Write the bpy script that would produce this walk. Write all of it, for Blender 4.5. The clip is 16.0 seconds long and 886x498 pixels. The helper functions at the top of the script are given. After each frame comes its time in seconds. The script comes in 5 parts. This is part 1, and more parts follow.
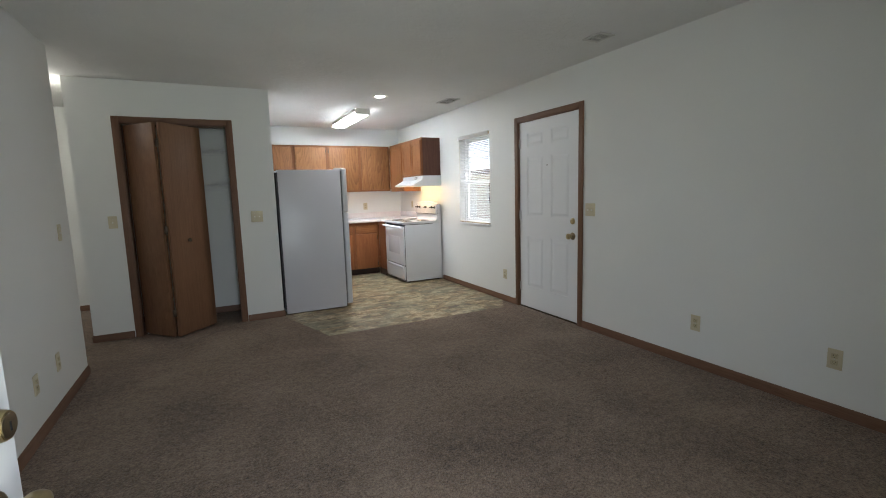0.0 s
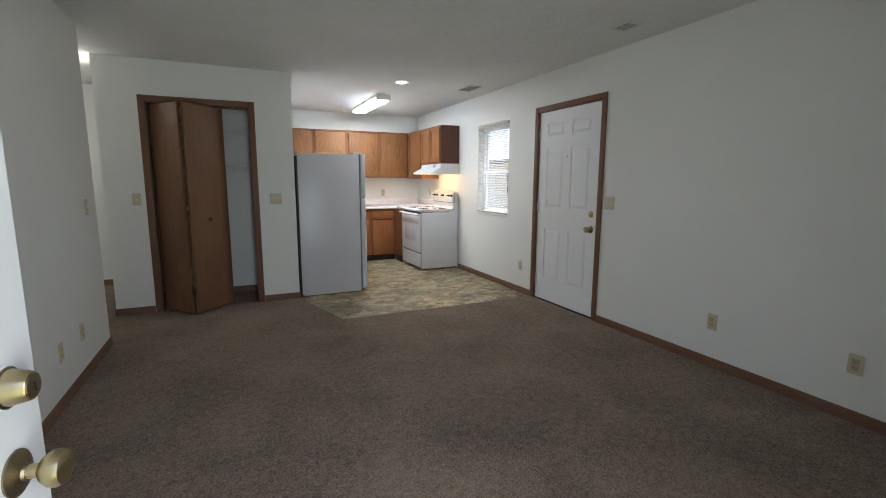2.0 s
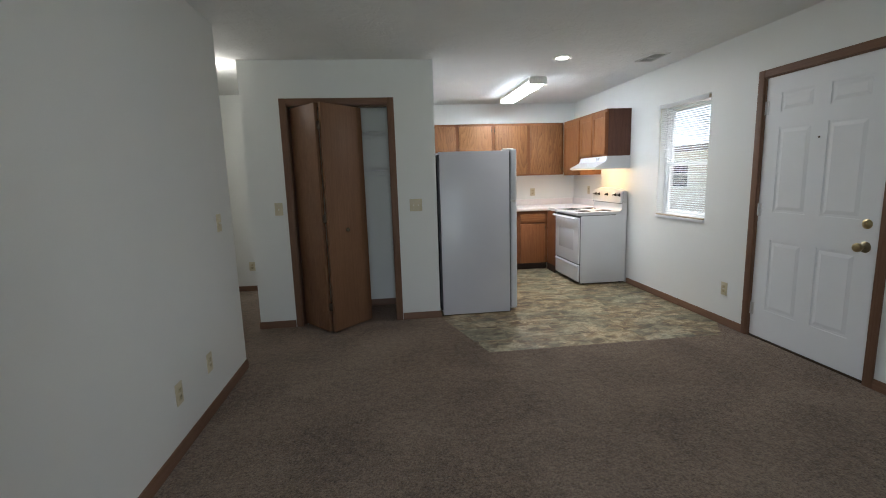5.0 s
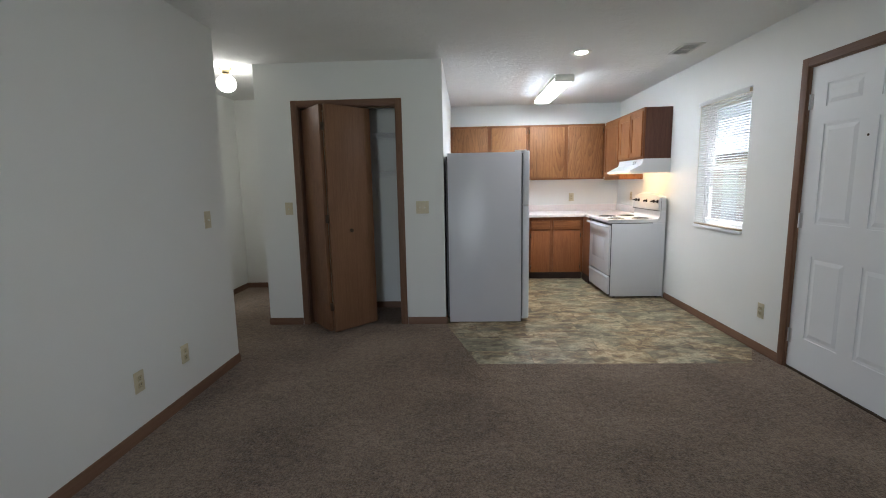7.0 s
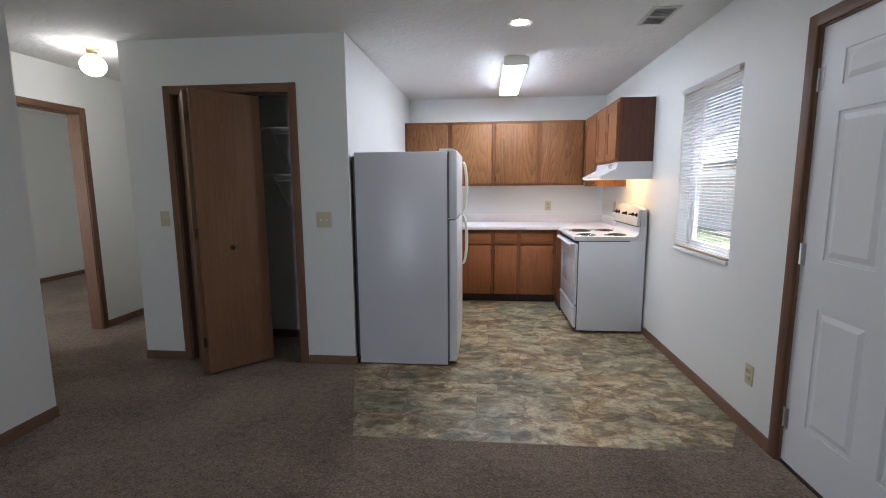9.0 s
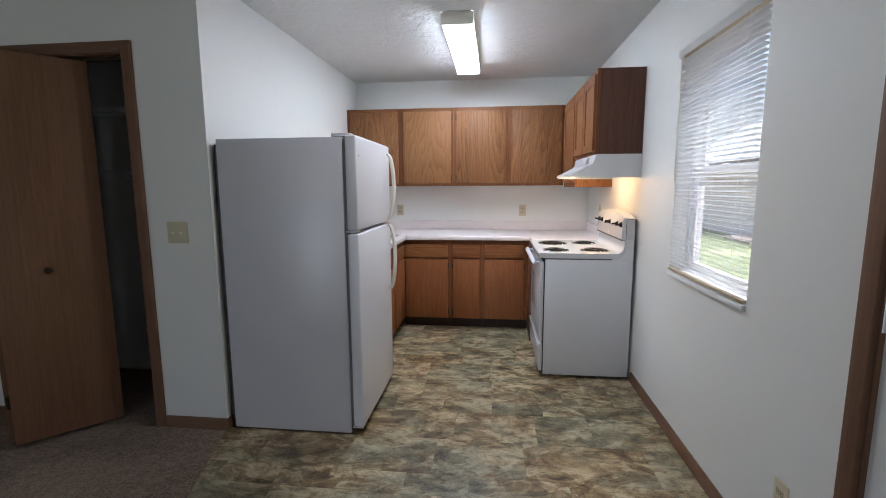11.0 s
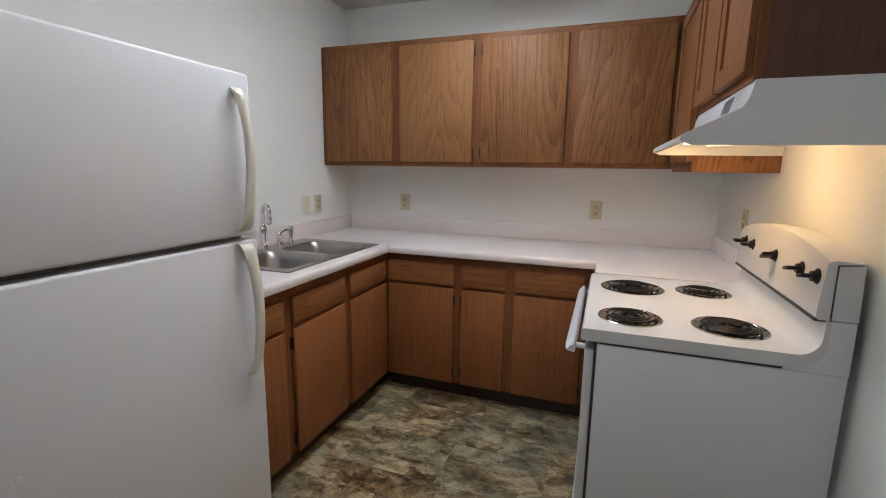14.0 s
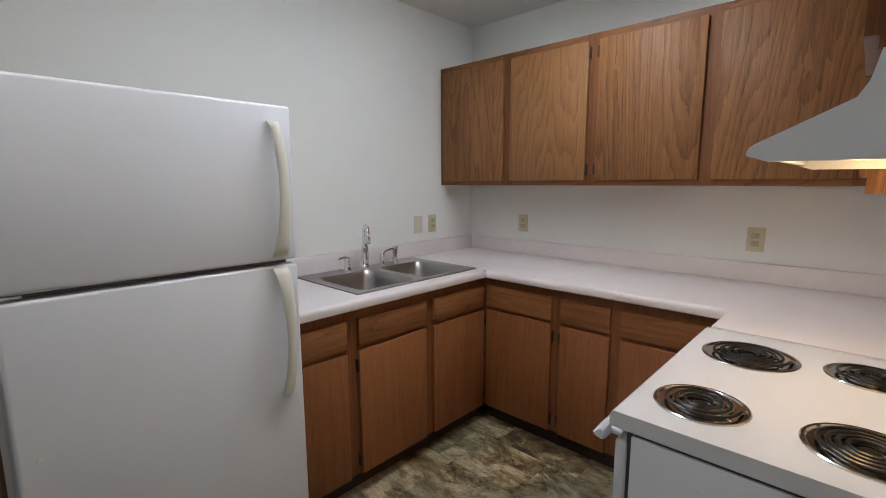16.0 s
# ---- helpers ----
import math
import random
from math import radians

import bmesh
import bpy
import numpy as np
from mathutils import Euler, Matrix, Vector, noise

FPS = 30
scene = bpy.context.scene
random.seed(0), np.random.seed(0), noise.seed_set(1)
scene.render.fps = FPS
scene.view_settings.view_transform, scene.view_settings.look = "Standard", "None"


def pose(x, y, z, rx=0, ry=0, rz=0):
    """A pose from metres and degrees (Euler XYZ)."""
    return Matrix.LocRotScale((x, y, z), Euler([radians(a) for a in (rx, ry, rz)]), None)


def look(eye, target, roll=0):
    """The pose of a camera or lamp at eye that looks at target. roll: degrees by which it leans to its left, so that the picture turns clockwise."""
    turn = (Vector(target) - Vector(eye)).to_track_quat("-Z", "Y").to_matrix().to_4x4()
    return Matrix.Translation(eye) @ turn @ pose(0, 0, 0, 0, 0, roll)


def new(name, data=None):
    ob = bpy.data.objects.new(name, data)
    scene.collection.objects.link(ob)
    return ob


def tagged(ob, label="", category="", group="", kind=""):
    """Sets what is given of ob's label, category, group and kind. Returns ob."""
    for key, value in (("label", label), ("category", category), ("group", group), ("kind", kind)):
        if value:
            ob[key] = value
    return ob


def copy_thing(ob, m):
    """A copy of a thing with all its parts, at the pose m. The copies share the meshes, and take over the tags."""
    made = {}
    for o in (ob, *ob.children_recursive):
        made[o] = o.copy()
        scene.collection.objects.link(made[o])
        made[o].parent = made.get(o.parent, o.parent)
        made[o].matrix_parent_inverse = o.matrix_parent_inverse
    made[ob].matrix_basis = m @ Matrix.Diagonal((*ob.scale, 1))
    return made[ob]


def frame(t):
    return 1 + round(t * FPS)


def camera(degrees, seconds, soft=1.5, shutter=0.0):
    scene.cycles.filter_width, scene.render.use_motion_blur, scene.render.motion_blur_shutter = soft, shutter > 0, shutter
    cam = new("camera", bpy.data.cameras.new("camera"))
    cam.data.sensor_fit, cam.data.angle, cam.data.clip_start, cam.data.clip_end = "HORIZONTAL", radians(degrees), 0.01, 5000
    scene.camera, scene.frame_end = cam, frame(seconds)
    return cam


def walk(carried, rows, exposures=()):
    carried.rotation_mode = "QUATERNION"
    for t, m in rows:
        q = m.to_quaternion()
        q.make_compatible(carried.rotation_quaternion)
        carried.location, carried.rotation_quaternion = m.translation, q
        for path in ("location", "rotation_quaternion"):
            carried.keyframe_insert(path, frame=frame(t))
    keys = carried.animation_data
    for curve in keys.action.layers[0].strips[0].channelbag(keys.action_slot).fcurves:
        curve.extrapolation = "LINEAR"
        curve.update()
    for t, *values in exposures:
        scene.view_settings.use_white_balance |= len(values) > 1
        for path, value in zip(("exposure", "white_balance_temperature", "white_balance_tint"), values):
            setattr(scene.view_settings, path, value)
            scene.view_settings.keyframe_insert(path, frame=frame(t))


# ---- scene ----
cam = camera(88.8, 16.0, soft=1.0)
PATH = [
    (0, (0.189, 0.171, 1.334), (1.075, 1.947, 1.081), -1.7),
    (0.5, (0.184, 0.189, 1.339), (1.053, 1.97, 1.067), -1.3),
    (1, (0.194, 0.175, 1.332), (0.988, 1.988, 1.045), -0.8),
    (1.5, (0.177, 0.172, 1.337), (0.911, 2.009, 1.039), -0.4),
    (2, (0.192, 0.168, 1.324), (1.011, 1.967, 1.025), 0.2),
    (2.5, (0.177, 0.202, 1.326), (1.185, 1.903, 1.024), 0.6),
    (3, (0.162, 0.249, 1.338), (1.338, 1.835, 1.021), 0.2),
    (3.5, (0.159, 0.361, 1.369), (1.323, 1.946, 1.004), -0.2),
    (4, (0.272, 0.622, 1.386), (1.081, 2.417, 1.036), -0.2),
    (4.5, (0.34, 0.907, 1.384), (0.81, 2.822, 1.046), -1.3),
    (4.7, (0.312, 1.025, 1.382), (0.677, 2.965, 1.059), -1.6),
    (6.8, (0.865, 1.117, 1.33), (0.756, 3.093, 1.043), -1.6),
    (7, (0.954, 1.16, 1.34), (0.868, 3.137, 1.055), -1.1),
    (7.5, (1.215, 1.324, 1.36), (1.2, 3.305, 1.088), 0.3),
    (8, (1.375, 1.607, 1.357), (1.335, 3.589, 1.093), -0.2),
    (8.5, (1.554, 1.887, 1.352), (1.427, 3.862, 1.067), -0.7),
    (9, (1.791, 2.112, 1.372), (1.603, 4.084, 1.095), -0.4),
    (9.2, (1.872, 2.203, 1.347), (1.678, 4.177, 1.089), -0.5),
    (11.5, (2.392, 3.447, 1.37), (2.147, 5.413, 1.091), 0.0),
    (12, (2.51, 3.771, 1.355), (2.236, 5.733, 1.077), 0.3),
    (12.5, (2.545, 4.093, 1.348), (2.237, 6.049, 1.065), 0.5),
    (13, (2.496, 4.426, 1.349), (2.115, 6.368, 1.062), 0.5),
    (13.5, (2.56, 4.729, 1.341), (2.057, 6.64, 1.031), 0.9),
    (14, (2.636, 4.987, 1.35), (1.971, 6.842, 1.003), 0.8),
    (14.5, (2.712, 5.187, 1.349), (1.908, 6.983, 0.996), 0.7),
    (15, (2.819, 5.333, 1.361), (1.861, 7.054, 1.011), 0.1),
    (15.5, (2.929, 5.404, 1.381), (1.814, 7.032, 1.059), -0.1),
    (16, (2.958, 5.394, 1.388), (1.604, 6.835, 1.095), -0.2),
]
# the phone's own exposure and white balance drift: seconds, stops, kelvin, tint
LOOK = [(0.0, 1.82, 6230, 9), (1.5, 1.76, 6250, 10), (3.0, 1.76, 6080, 9), (4.5, 1.70, 6100, 9), (7.0, 1.79, 6050, 10), (8.5, 1.74, 5950, 14), (9.0, 1.60, 5900, 15), (11.5, 1.19, 5950, 13), (12.5, 0.70, 6050, 13), (13.5, 0.61, 6400, 13), (14.0, 0.79, 6450, 12), (14.5, 0.79, 6450, 12), (16.0, 0.73, 6400, 12)]
walk(cam, [(t, look(eye, target, roll)) for t, eye, target, roll in PATH], LOOK)

# ---- world, lights ----
world = bpy.data.worlds.new("overcast_sky")
scene.world = world
world.use_nodes = True
wn = world.node_tree.nodes
sky = wn.new("ShaderNodeTexSky")
sky.sky_type = "NISHITA"
sky.sun_disc = False
sky.sun_elevation, sky.sun_rotation = radians(77), radians(76)
sky.air_density, sky.dust_density, sky.ozone_density = 1.0, 6.0, 1.0
world.node_tree.links.new(sky.outputs["Color"], wn["Background"].inputs["Color"])
wn["Background"].inputs["Strength"].default_value = 0.15

sun_data = bpy.data.lights.new("sun", "SUN")
sun_data.energy, sun_data.angle, sun_data.color = 4.0, radians(35), (1.0, 0.96, 0.9)
sun = new("sun", sun_data)
sun.matrix_world = look((2, 0.5, 9), (0, 0, 0))


def area_lamp(name, eye, target, sx, sy, watts, colour, shape="RECTANGLE", spread=180):
    d = bpy.data.lights.new(name, "AREA")
    d.shape, d.size, d.size_y, d.energy, d.color = shape, sx, sy, watts, colour
    d.spread = radians(spread)
    ob = new(name, d)
    ob.matrix_world = look(eye, target)
    return ob


area_lamp("doorway_daylight", (0.40, 0.03, 1.03), (1.7, 3.0, 1.0), 0.46, 2.0, 7.4, (0.9, 0.95, 1.0), spread=150)
area_lamp("bedroom_window_daylight", (-3.4, 4.31, 1.4), (-3.4, 7.0, 1.3), 1.2, 1.1, 11, (1.0, 0.97, 0.9))
area_lamp("recessed_lamp_light", (2.01, 5.35, 2.428), (2.01, 5.35, 0), 0.13, 0.13, 2.9, (1.0, 0.95, 0.90), "DISK")
hood_data = bpy.data.lights.new("hood_lamp_light", "POINT")
hood_data.energy, hood_data.color, hood_data.shadow_soft_size = 2.2, (1.0, 0.62, 0.27), 0.04
hood_lamp = new("hood_lamp_light", hood_data)
hood_lamp.location = (2.95, 6.68, 1.412)

# ---- materials ----


def nodes_of(name):
    m = bpy.data.materials.new(name)
    m.use_nodes = True
    t = m.node_tree
    return m, t.nodes, t.links, t.nodes["Principled BSDF"]


def tex_noise(n, l, vec, scale, detail=3.0, rough=0.5, distort=0.0):
    x = n.new("ShaderNodeTexNoise")
    x.inputs["Scale"].default_value, x.inputs["Detail"].default_value = scale, detail
    x.inputs["Roughness"].default_value, x.inputs["Distortion"].default_value = rough, distort
    l.new(vec, x.inputs["Vector"])
    return x.outputs["Fac"]


def ramp(n, l, fac, stops):
    r = n.new("ShaderNodeValToRGB")
    e = r.color_ramp.elements
    while len(e) < len(stops):
        e.new(0.5)
    for k, (p, c) in zip(e, stops):
        k.position, k.color = p, (*c, 1)
    l.new(fac, r.inputs["Fac"])
    return r.outputs["Color"]


def mathn(n, l, op, a, b):
    x = n.new("ShaderNodeMath")
    x.operation = op
    for i, v in enumerate((a, b)):
        if isinstance(v, (int, float)):
            x.inputs[i].default_value = v
        else:
            l.new(v, x.inputs[i])
    return x.outputs[0]


def bump_to(n, l, bsdf, height, strength, distance):
    b = n.new("ShaderNodeBump")
    b.inputs["Strength"].default_value, b.inputs["Distance"].default_value = strength, distance
    l.new(height, b.inputs["Height"])
    l.new(b.outputs["Normal"], bsdf.inputs["Normal"])
    return b


def shade(c, k):
    return tuple(min(1.0, v * k) for v in c)


def surface(name, colour, rough=0.5, metal=0.0, var=0.05, scale=3.0, grain=250.0, bump=0.1, depth=0.001, coat=0.0, wear=0.12):
    """A painted, moulded or metal surface: slow blotches, fine grain, slight relief."""
    m, n, l, b = nodes_of(name)
    vec = n.new("ShaderNodeTexCoord").outputs["Object"]
    slow = tex_noise(n, l, vec, scale, 4)
    fine = tex_noise(n, l, vec, grain, 2)
    both = mathn(n, l, "ADD", mathn(n, l, "MULTIPLY", slow, 0.7), mathn(n, l, "MULTIPLY", fine, 0.3))
    l.new(ramp(n, l, both, [(0.3, shade(colour, 1 - var)), (0.7, shade(colour, 1 + var))]), b.inputs["Base Color"])
    l.new(mathn(n, l, "ADD", mathn(n, l, "MULTIPLY", slow, wear), rough - wear / 2), b.inputs["Roughness"])
    b.inputs["Metallic"].default_value = metal
    b.inputs["Coat Weight"].default_value = coat
    if bump:
        bump_to(n, l, b, fine, bump, depth)
    return m


def glow(name, colour, strength):
    m, n, l, b = nodes_of(name)
    b.inputs["Base Color"].default_value = (0.8, 0.8, 0.8, 1)
    b.inputs["Emission Color"].default_value = (*colour, 1)
    b.inputs["Emission Strength"].default_value = strength
    return m


def wood(name, dark, mid, light, upright=True, bands=46.0, swirl=1.0, rough=0.5, contrast=0.30, spread=0.18, flame=0.45):
    """Stained plywood or solid oak: long wandering growth rings plus pores; every piece is cut from another place."""
    m, n, l, b = nodes_of(name)
    co = n.new("ShaderNodeTexCoord").outputs["Object"]
    sep = n.new("ShaderNodeSeparateXYZ")
    l.new(co, sep.inputs[0])
    across = mathn(n, l, "ADD", sep.outputs["X"], sep.outputs["Y"])
    along = sep.outputs["Z"]
    if not upright:
        across, along = along, across
    rnd = mathn(n, l, "MULTIPLY", n.new("ShaderNodeObjectInfo").outputs["Random"], 37.0)

    def cut(ka, kb):
        c = n.new("ShaderNodeCombineXYZ")
        l.new(mathn(n, l, "MULTIPLY", across, ka), c.inputs[0])
        l.new(mathn(n, l, "MULTIPLY", along, kb), c.inputs[1])
        l.new(rnd, c.inputs[2])
        return c.outputs[0]

    drift = tex_noise(n, l, cut(4.6, 0.42), 1.0, 1.0, 0.4)
    wander = tex_noise(n, l, cut(38.0, 6.0), 1.0, 2.0, 0.6)
    phase = mathn(n, l, "ADD", mathn(n, l, "MULTIPLY", across, bands * 0.3), mathn(n, l, "MULTIPLY", drift, bands * 0.5 * swirl))
    phase = mathn(n, l, "ADD", phase, mathn(n, l, "MULTIPLY", wander, 0.8))
    rings = mathn(n, l, "POWER", mathn(n, l, "FRACT", phase, 0.0), 2.2)
    pores = tex_noise(n, l, cut(330.0, 7.0), 1.0, 3.0, 0.65)
    streak = tex_noise(n, l, cut(70.0, 1.4), 1.0, 2.0, 0.6)
    tone = tex_noise(n, l, cut(3.0, 1.2), 1.0, 2.0)
    fac = mathn(n, l, "ADD", mathn(n, l, "MULTIPLY", rings, contrast), mathn(n, l, "MULTIPLY", pores, 0.55))
    fac = mathn(n, l, "ADD", fac, mathn(n, l, "MULTIPLY", mathn(n, l, "SUBTRACT", streak, 0.5), 0.45))
    fac = mathn(n, l, "ADD", fac, mathn(n, l, "MULTIPLY", mathn(n, l, "SUBTRACT", tone, 0.5), 0.4))
    dash = tex_noise(n, l, cut(160.0, 16.0), 1.0, 3.0, 0.7)
    fac = mathn(n, l, "ADD", fac, mathn(n, l, "MULTIPLY", mathn(n, l, "SUBTRACT", dash, 0.5), flame))
    piece = mathn(n, l, "SUBTRACT", mathn(n, l, "FRACT", mathn(n, l, "MULTIPLY", rnd, 0.31), 0.0), 0.5)
    fac = mathn(n, l, "ADD", fac, mathn(n, l, "MULTIPLY", piece, spread))
    l.new(ramp(n, l, fac, [(0.08, light), (0.5, mid), (0.86, dark)]), b.inputs["Base Color"])
    l.new(mathn(n, l, "ADD", mathn(n, l, "MULTIPLY", pores, 0.2), rough - 0.1), b.inputs["Roughness"])
    b.inputs["Specular IOR Level"].default_value = 0.22
    bump_to(n, l, b, pores, 0.15, 0.001)
    return m


def carpet_material():
    m, n, l, b = nodes_of("carpet_pile")
    vec = n.new("ShaderNodeTexCoord").outputs["Object"]
    tuft = tex_noise(n, l, vec, 78.0, 3, 0.7)
    clump = tex_noise(n, l, vec, 24.0, 3, 0.6)
    lane = tex_noise(n, l, vec, 1.7, 4, 0.55, 0.6)
    v = n.new("ShaderNodeTexVoronoi")
    v.inputs["Scale"].default_value = 150.0
    l.new(vec, v.inputs["Vector"])
    fac = mathn(n, l, "ADD", mathn(n, l, "MULTIPLY", tuft, 0.75), mathn(n, l, "MULTIPLY", clump, 0.35))
    fac = mathn(n, l, "ADD", fac, mathn(n, l, "MULTIPLY", mathn(n, l, "SUBTRACT", lane, 0.5), 0.34))
    l.new(ramp(n, l, fac, [(0.37, (0.090, 0.063, 0.046)), (0.48, (0.178, 0.128, 0.094)), (0.58, (0.265, 0.194, 0.142)), (0.75, (0.40, 0.305, 0.228))]), b.inputs["Base Color"])
    b.inputs["Roughness"].default_value = 0.95
    b.inputs["Specular IOR Level"].default_value = 0.1
    b.inputs["Sheen Weight"].default_value = 0.15
    h = mathn(n, l, "ADD", mathn(n, l, "MULTIPLY", tuft, 0.8), mathn(n, l, "MULTIPLY", clump, 0.8))
    h = mathn(n, l, "SUBTRACT", h, mathn(n, l, "MULTIPLY", v.outputs["Distance"], 0.5))
    bump_to(n, l, b, h, 1.0, 0.014)
    return m


def slate_material():
    """Printed vinyl slate: streaked rust, cream and blue-grey layers, another cut on every tile."""
    m, n, l, b = nodes_of("slate_vinyl")
    co = n.new("ShaderNodeTexCoord").outputs["Object"]
    rnd = n.new("ShaderNodeObjectInfo").outputs["Random"]
    off = n.new("ShaderNodeCombineXYZ")
    l.new(mathn(n, l, "MULTIPLY", rnd, 41.0), off.inputs[2])
    l.new(mathn(n, l, "MULTIPLY", rnd, 13.0), off.inputs[0])
    mp = n.new("ShaderNodeVectorMath")
    mp.operation = "MULTIPLY_ADD"
    mp.inputs[1].default_value = (0.75, 1.2, 1.0)
    l.new(co, mp.inputs[0])
    l.new(off.outputs[0], mp.inputs[2])
    vec = mp.outputs[0]
    warp = n.new("ShaderNodeTexNoise")
    warp.inputs["Scale"].default_value, warp.inputs["Detail"].default_value = 6.0, 6.0
    l.new(vec, warp.inputs["Vector"])
    bent = n.new("ShaderNodeVectorMath")
    bent.operation = "MULTIPLY_ADD"
    bent.inputs[1].default_value = (0.42, 0.42, 0.0)
    l.new(warp.outputs["Color"], bent.inputs[0])
    l.new(vec, bent.inputs[2])
    chip = n.new("ShaderNodeTexVoronoi")
    chip.inputs["Scale"].default_value = 11.0
    l.new(bent.outputs[0], chip.inputs["Vector"])
    shard = n.new("ShaderNodeSeparateColor")
    l.new(chip.outputs["Color"], shard.inputs[0])
    flake = mathn(n, l, "MULTIPLY", mathn(n, l, "SUBTRACT", shard.outputs[0], 0.5), 0.115)
    layer = mathn(n, l, "ADD", tex_noise(n, l, vec, 5.2, 10, 0.72, 0.6), flake)
    vein = tex_noise(n, l, vec, 11.0, 8, 0.72, 1.0)
    crack = mathn(n, l, "MULTIPLY", mathn(n, l, "ABSOLUTE", mathn(n, l, "SUBTRACT", tex_noise(n, l, vec, 7.5, 7, 0.66, 0.8), 0.5), 0.0), 9.0)
    fine = tex_noise(n, l, vec, 70.0, 4, 0.7)
    hue = tex_noise(n, l, vec, 4.0, 4, 0.6, 0.6)
    warm = ramp(n, l, layer, [(0.33, (0.055, 0.032, 0.014)), (0.42, (0.185, 0.113, 0.048)), (0.50, (0.345, 0.258, 0.138)), (0.59, (0.60, 0.50, 0.325)), (0.70, (0.25, 0.155, 0.064))])
    cool = ramp(n, l, layer, [(0.33, (0.060, 0.053, 0.031)), (0.44, (0.165, 0.158, 0.100)), (0.56, (0.275, 0.262, 0.172)), (0.68, (0.52, 0.475, 0.325))])
    pick = mathn(n, l, "ADD", mathn(n, l, "ADD", mathn(n, l, "MULTIPLY", hue, 1.2), mathn(n, l, "MULTIPLY", mathn(n, l, "SUBTRACT", shard.outputs[1], 0.5), 0.12)), mathn(n, l, "MULTIPLY", mathn(n, l, "FRACT", mathn(n, l, "MULTIPLY", rnd, 7.3), 0.0), 0.22))
    mix = n.new("ShaderNodeMix")
    mix.data_type = "RGBA"
    l.new(ramp(n, l, pick, [(0.60, (0, 0, 0)), (0.86, (0.9, 0.9, 0.9))]), mix.inputs["Factor"])
    l.new(warm, mix.inputs["A"])
    l.new(cool, mix.inputs["B"])
    dark = n.new("ShaderNodeMix")
    dark.data_type, dark.blend_type = "RGBA", "MULTIPLY"
    dark.inputs["Factor"].default_value = 0.95
    l.new(mix.outputs["Result"], dark.inputs["A"])
    l.new(ramp(n, l, mathn(n, l, "ADD", mathn(n, l, "MULTIPLY", vein, 0.8), mathn(n, l, "MULTIPLY", fine, 0.2)), [(0.36, (0.30, 0.24, 0.19)), (0.5, (1, 1, 1)), (0.7, (1.0, 1.0, 1.0))]), dark.inputs["B"])
    seam = n.new("ShaderNodeMix")
    seam.data_type, seam.blend_type = "RGBA", "MULTIPLY"
    seam.inputs["Factor"].default_value = 0.45
    l.new(dark.outputs["Result"], seam.inputs["A"])
    l.new(ramp(n, l, crack, [(0.02, (0.22, 0.18, 0.15)), (0.20, (0.9, 0.9, 0.9)), (1.0, (1, 1, 1))]), seam.inputs["B"])
    l.new(seam.outputs["Result"], b.inputs["Base Color"])
    l.new(mathn(n, l, "ADD", mathn(n, l, "MULTIPLY", vein, 0.25), 0.28), b.inputs["Roughness"])
    bump_to(n, l, b, mathn(n, l, "ADD", layer, mathn(n, l, "MULTIPLY", vein, 0.4)), 0.25, 0.004)
    return m


def ceiling_material():
    m, n, l, b = nodes_of("knockdown_ceiling")
    vec = n.new("ShaderNodeTexCoord").outputs["Object"]
    slow = tex_noise(n, l, vec, 1.2, 3)
    l.new(ramp(n, l, slow, [(0.3, (0.70, 0.70, 0.68)), (0.7, (0.76, 0.76, 0.74))]), b.inputs["Base Color"])
    b.inputs["Roughness"].default_value = 0.8
    b.inputs["Specular IOR Level"].default_value = 0.25
    blob = tex_noise(n, l, vec, 11.0, 5, 0.62, 1.0)
    flat = ramp(n, l, blob, [(0.46, (0, 0, 0)), (0.56, (1, 1, 1))])
    fine = tex_noise(n, l, vec, 120.0, 2)
    bump_to(n, l, b, mathn(n, l, "ADD", flat, mathn(n, l, "MULTIPLY", fine, 0.25)), 0.5, 0.004)
    return m


def worktop_material():
    m, n, l, b = nodes_of("laminate_worktop")
    vec = n.new("ShaderNodeTexCoord").outputs["Object"]
    speck = tex_noise(n, l, vec, 420.0, 2, 0.8)
    slow = tex_noise(n, l, vec, 5.0, 3)
    f = mathn(n, l, "ADD", mathn(n, l, "MULTIPLY", speck, 0.8), mathn(n, l, "MULTIPLY", slow, 0.2))
    l.new(ramp(n, l, f, [(0.33, (0.60, 0.53, 0.52)), (0.5, (0.74, 0.68, 0.67)), (0.65, (0.80, 0.75, 0.74))]), b.inputs["Base Color"])
    b.inputs["Roughness"].default_value = 0.38
    bump_to(n, l, b, speck, 0.04, 0.0005)
    return m


def grass_material():
    m, n, l, b = nodes_of("lawn")
    vec = n.new("ShaderNodeTexCoord").outputs["Object"]
    f = mathn(n, l, "ADD", mathn(n, l, "MULTIPLY", tex_noise(n, l, vec, 0.8, 5), 0.6), mathn(n, l, "MULTIPLY", tex_noise(n, l, vec, 30.0, 4), 0.4))
    l.new(ramp(n, l, f, [(0.35, (0.11, 0.14, 0.07)), (0.55, (0.20, 0.235, 0.125)), (0.7, (0.30, 0.30, 0.20))]), b.inputs["Base Color"])
    b.inputs["Roughness"].default_value = 0.9
    return m


def glass_material():
    m, n, l, b = nodes_of("window_glass")
    b.inputs["Transmission Weight"].default_value = 1.0
    b.inputs["Roughness"].default_value = 0.0
    b.inputs["IOR"].default_value = 1.45
    return m


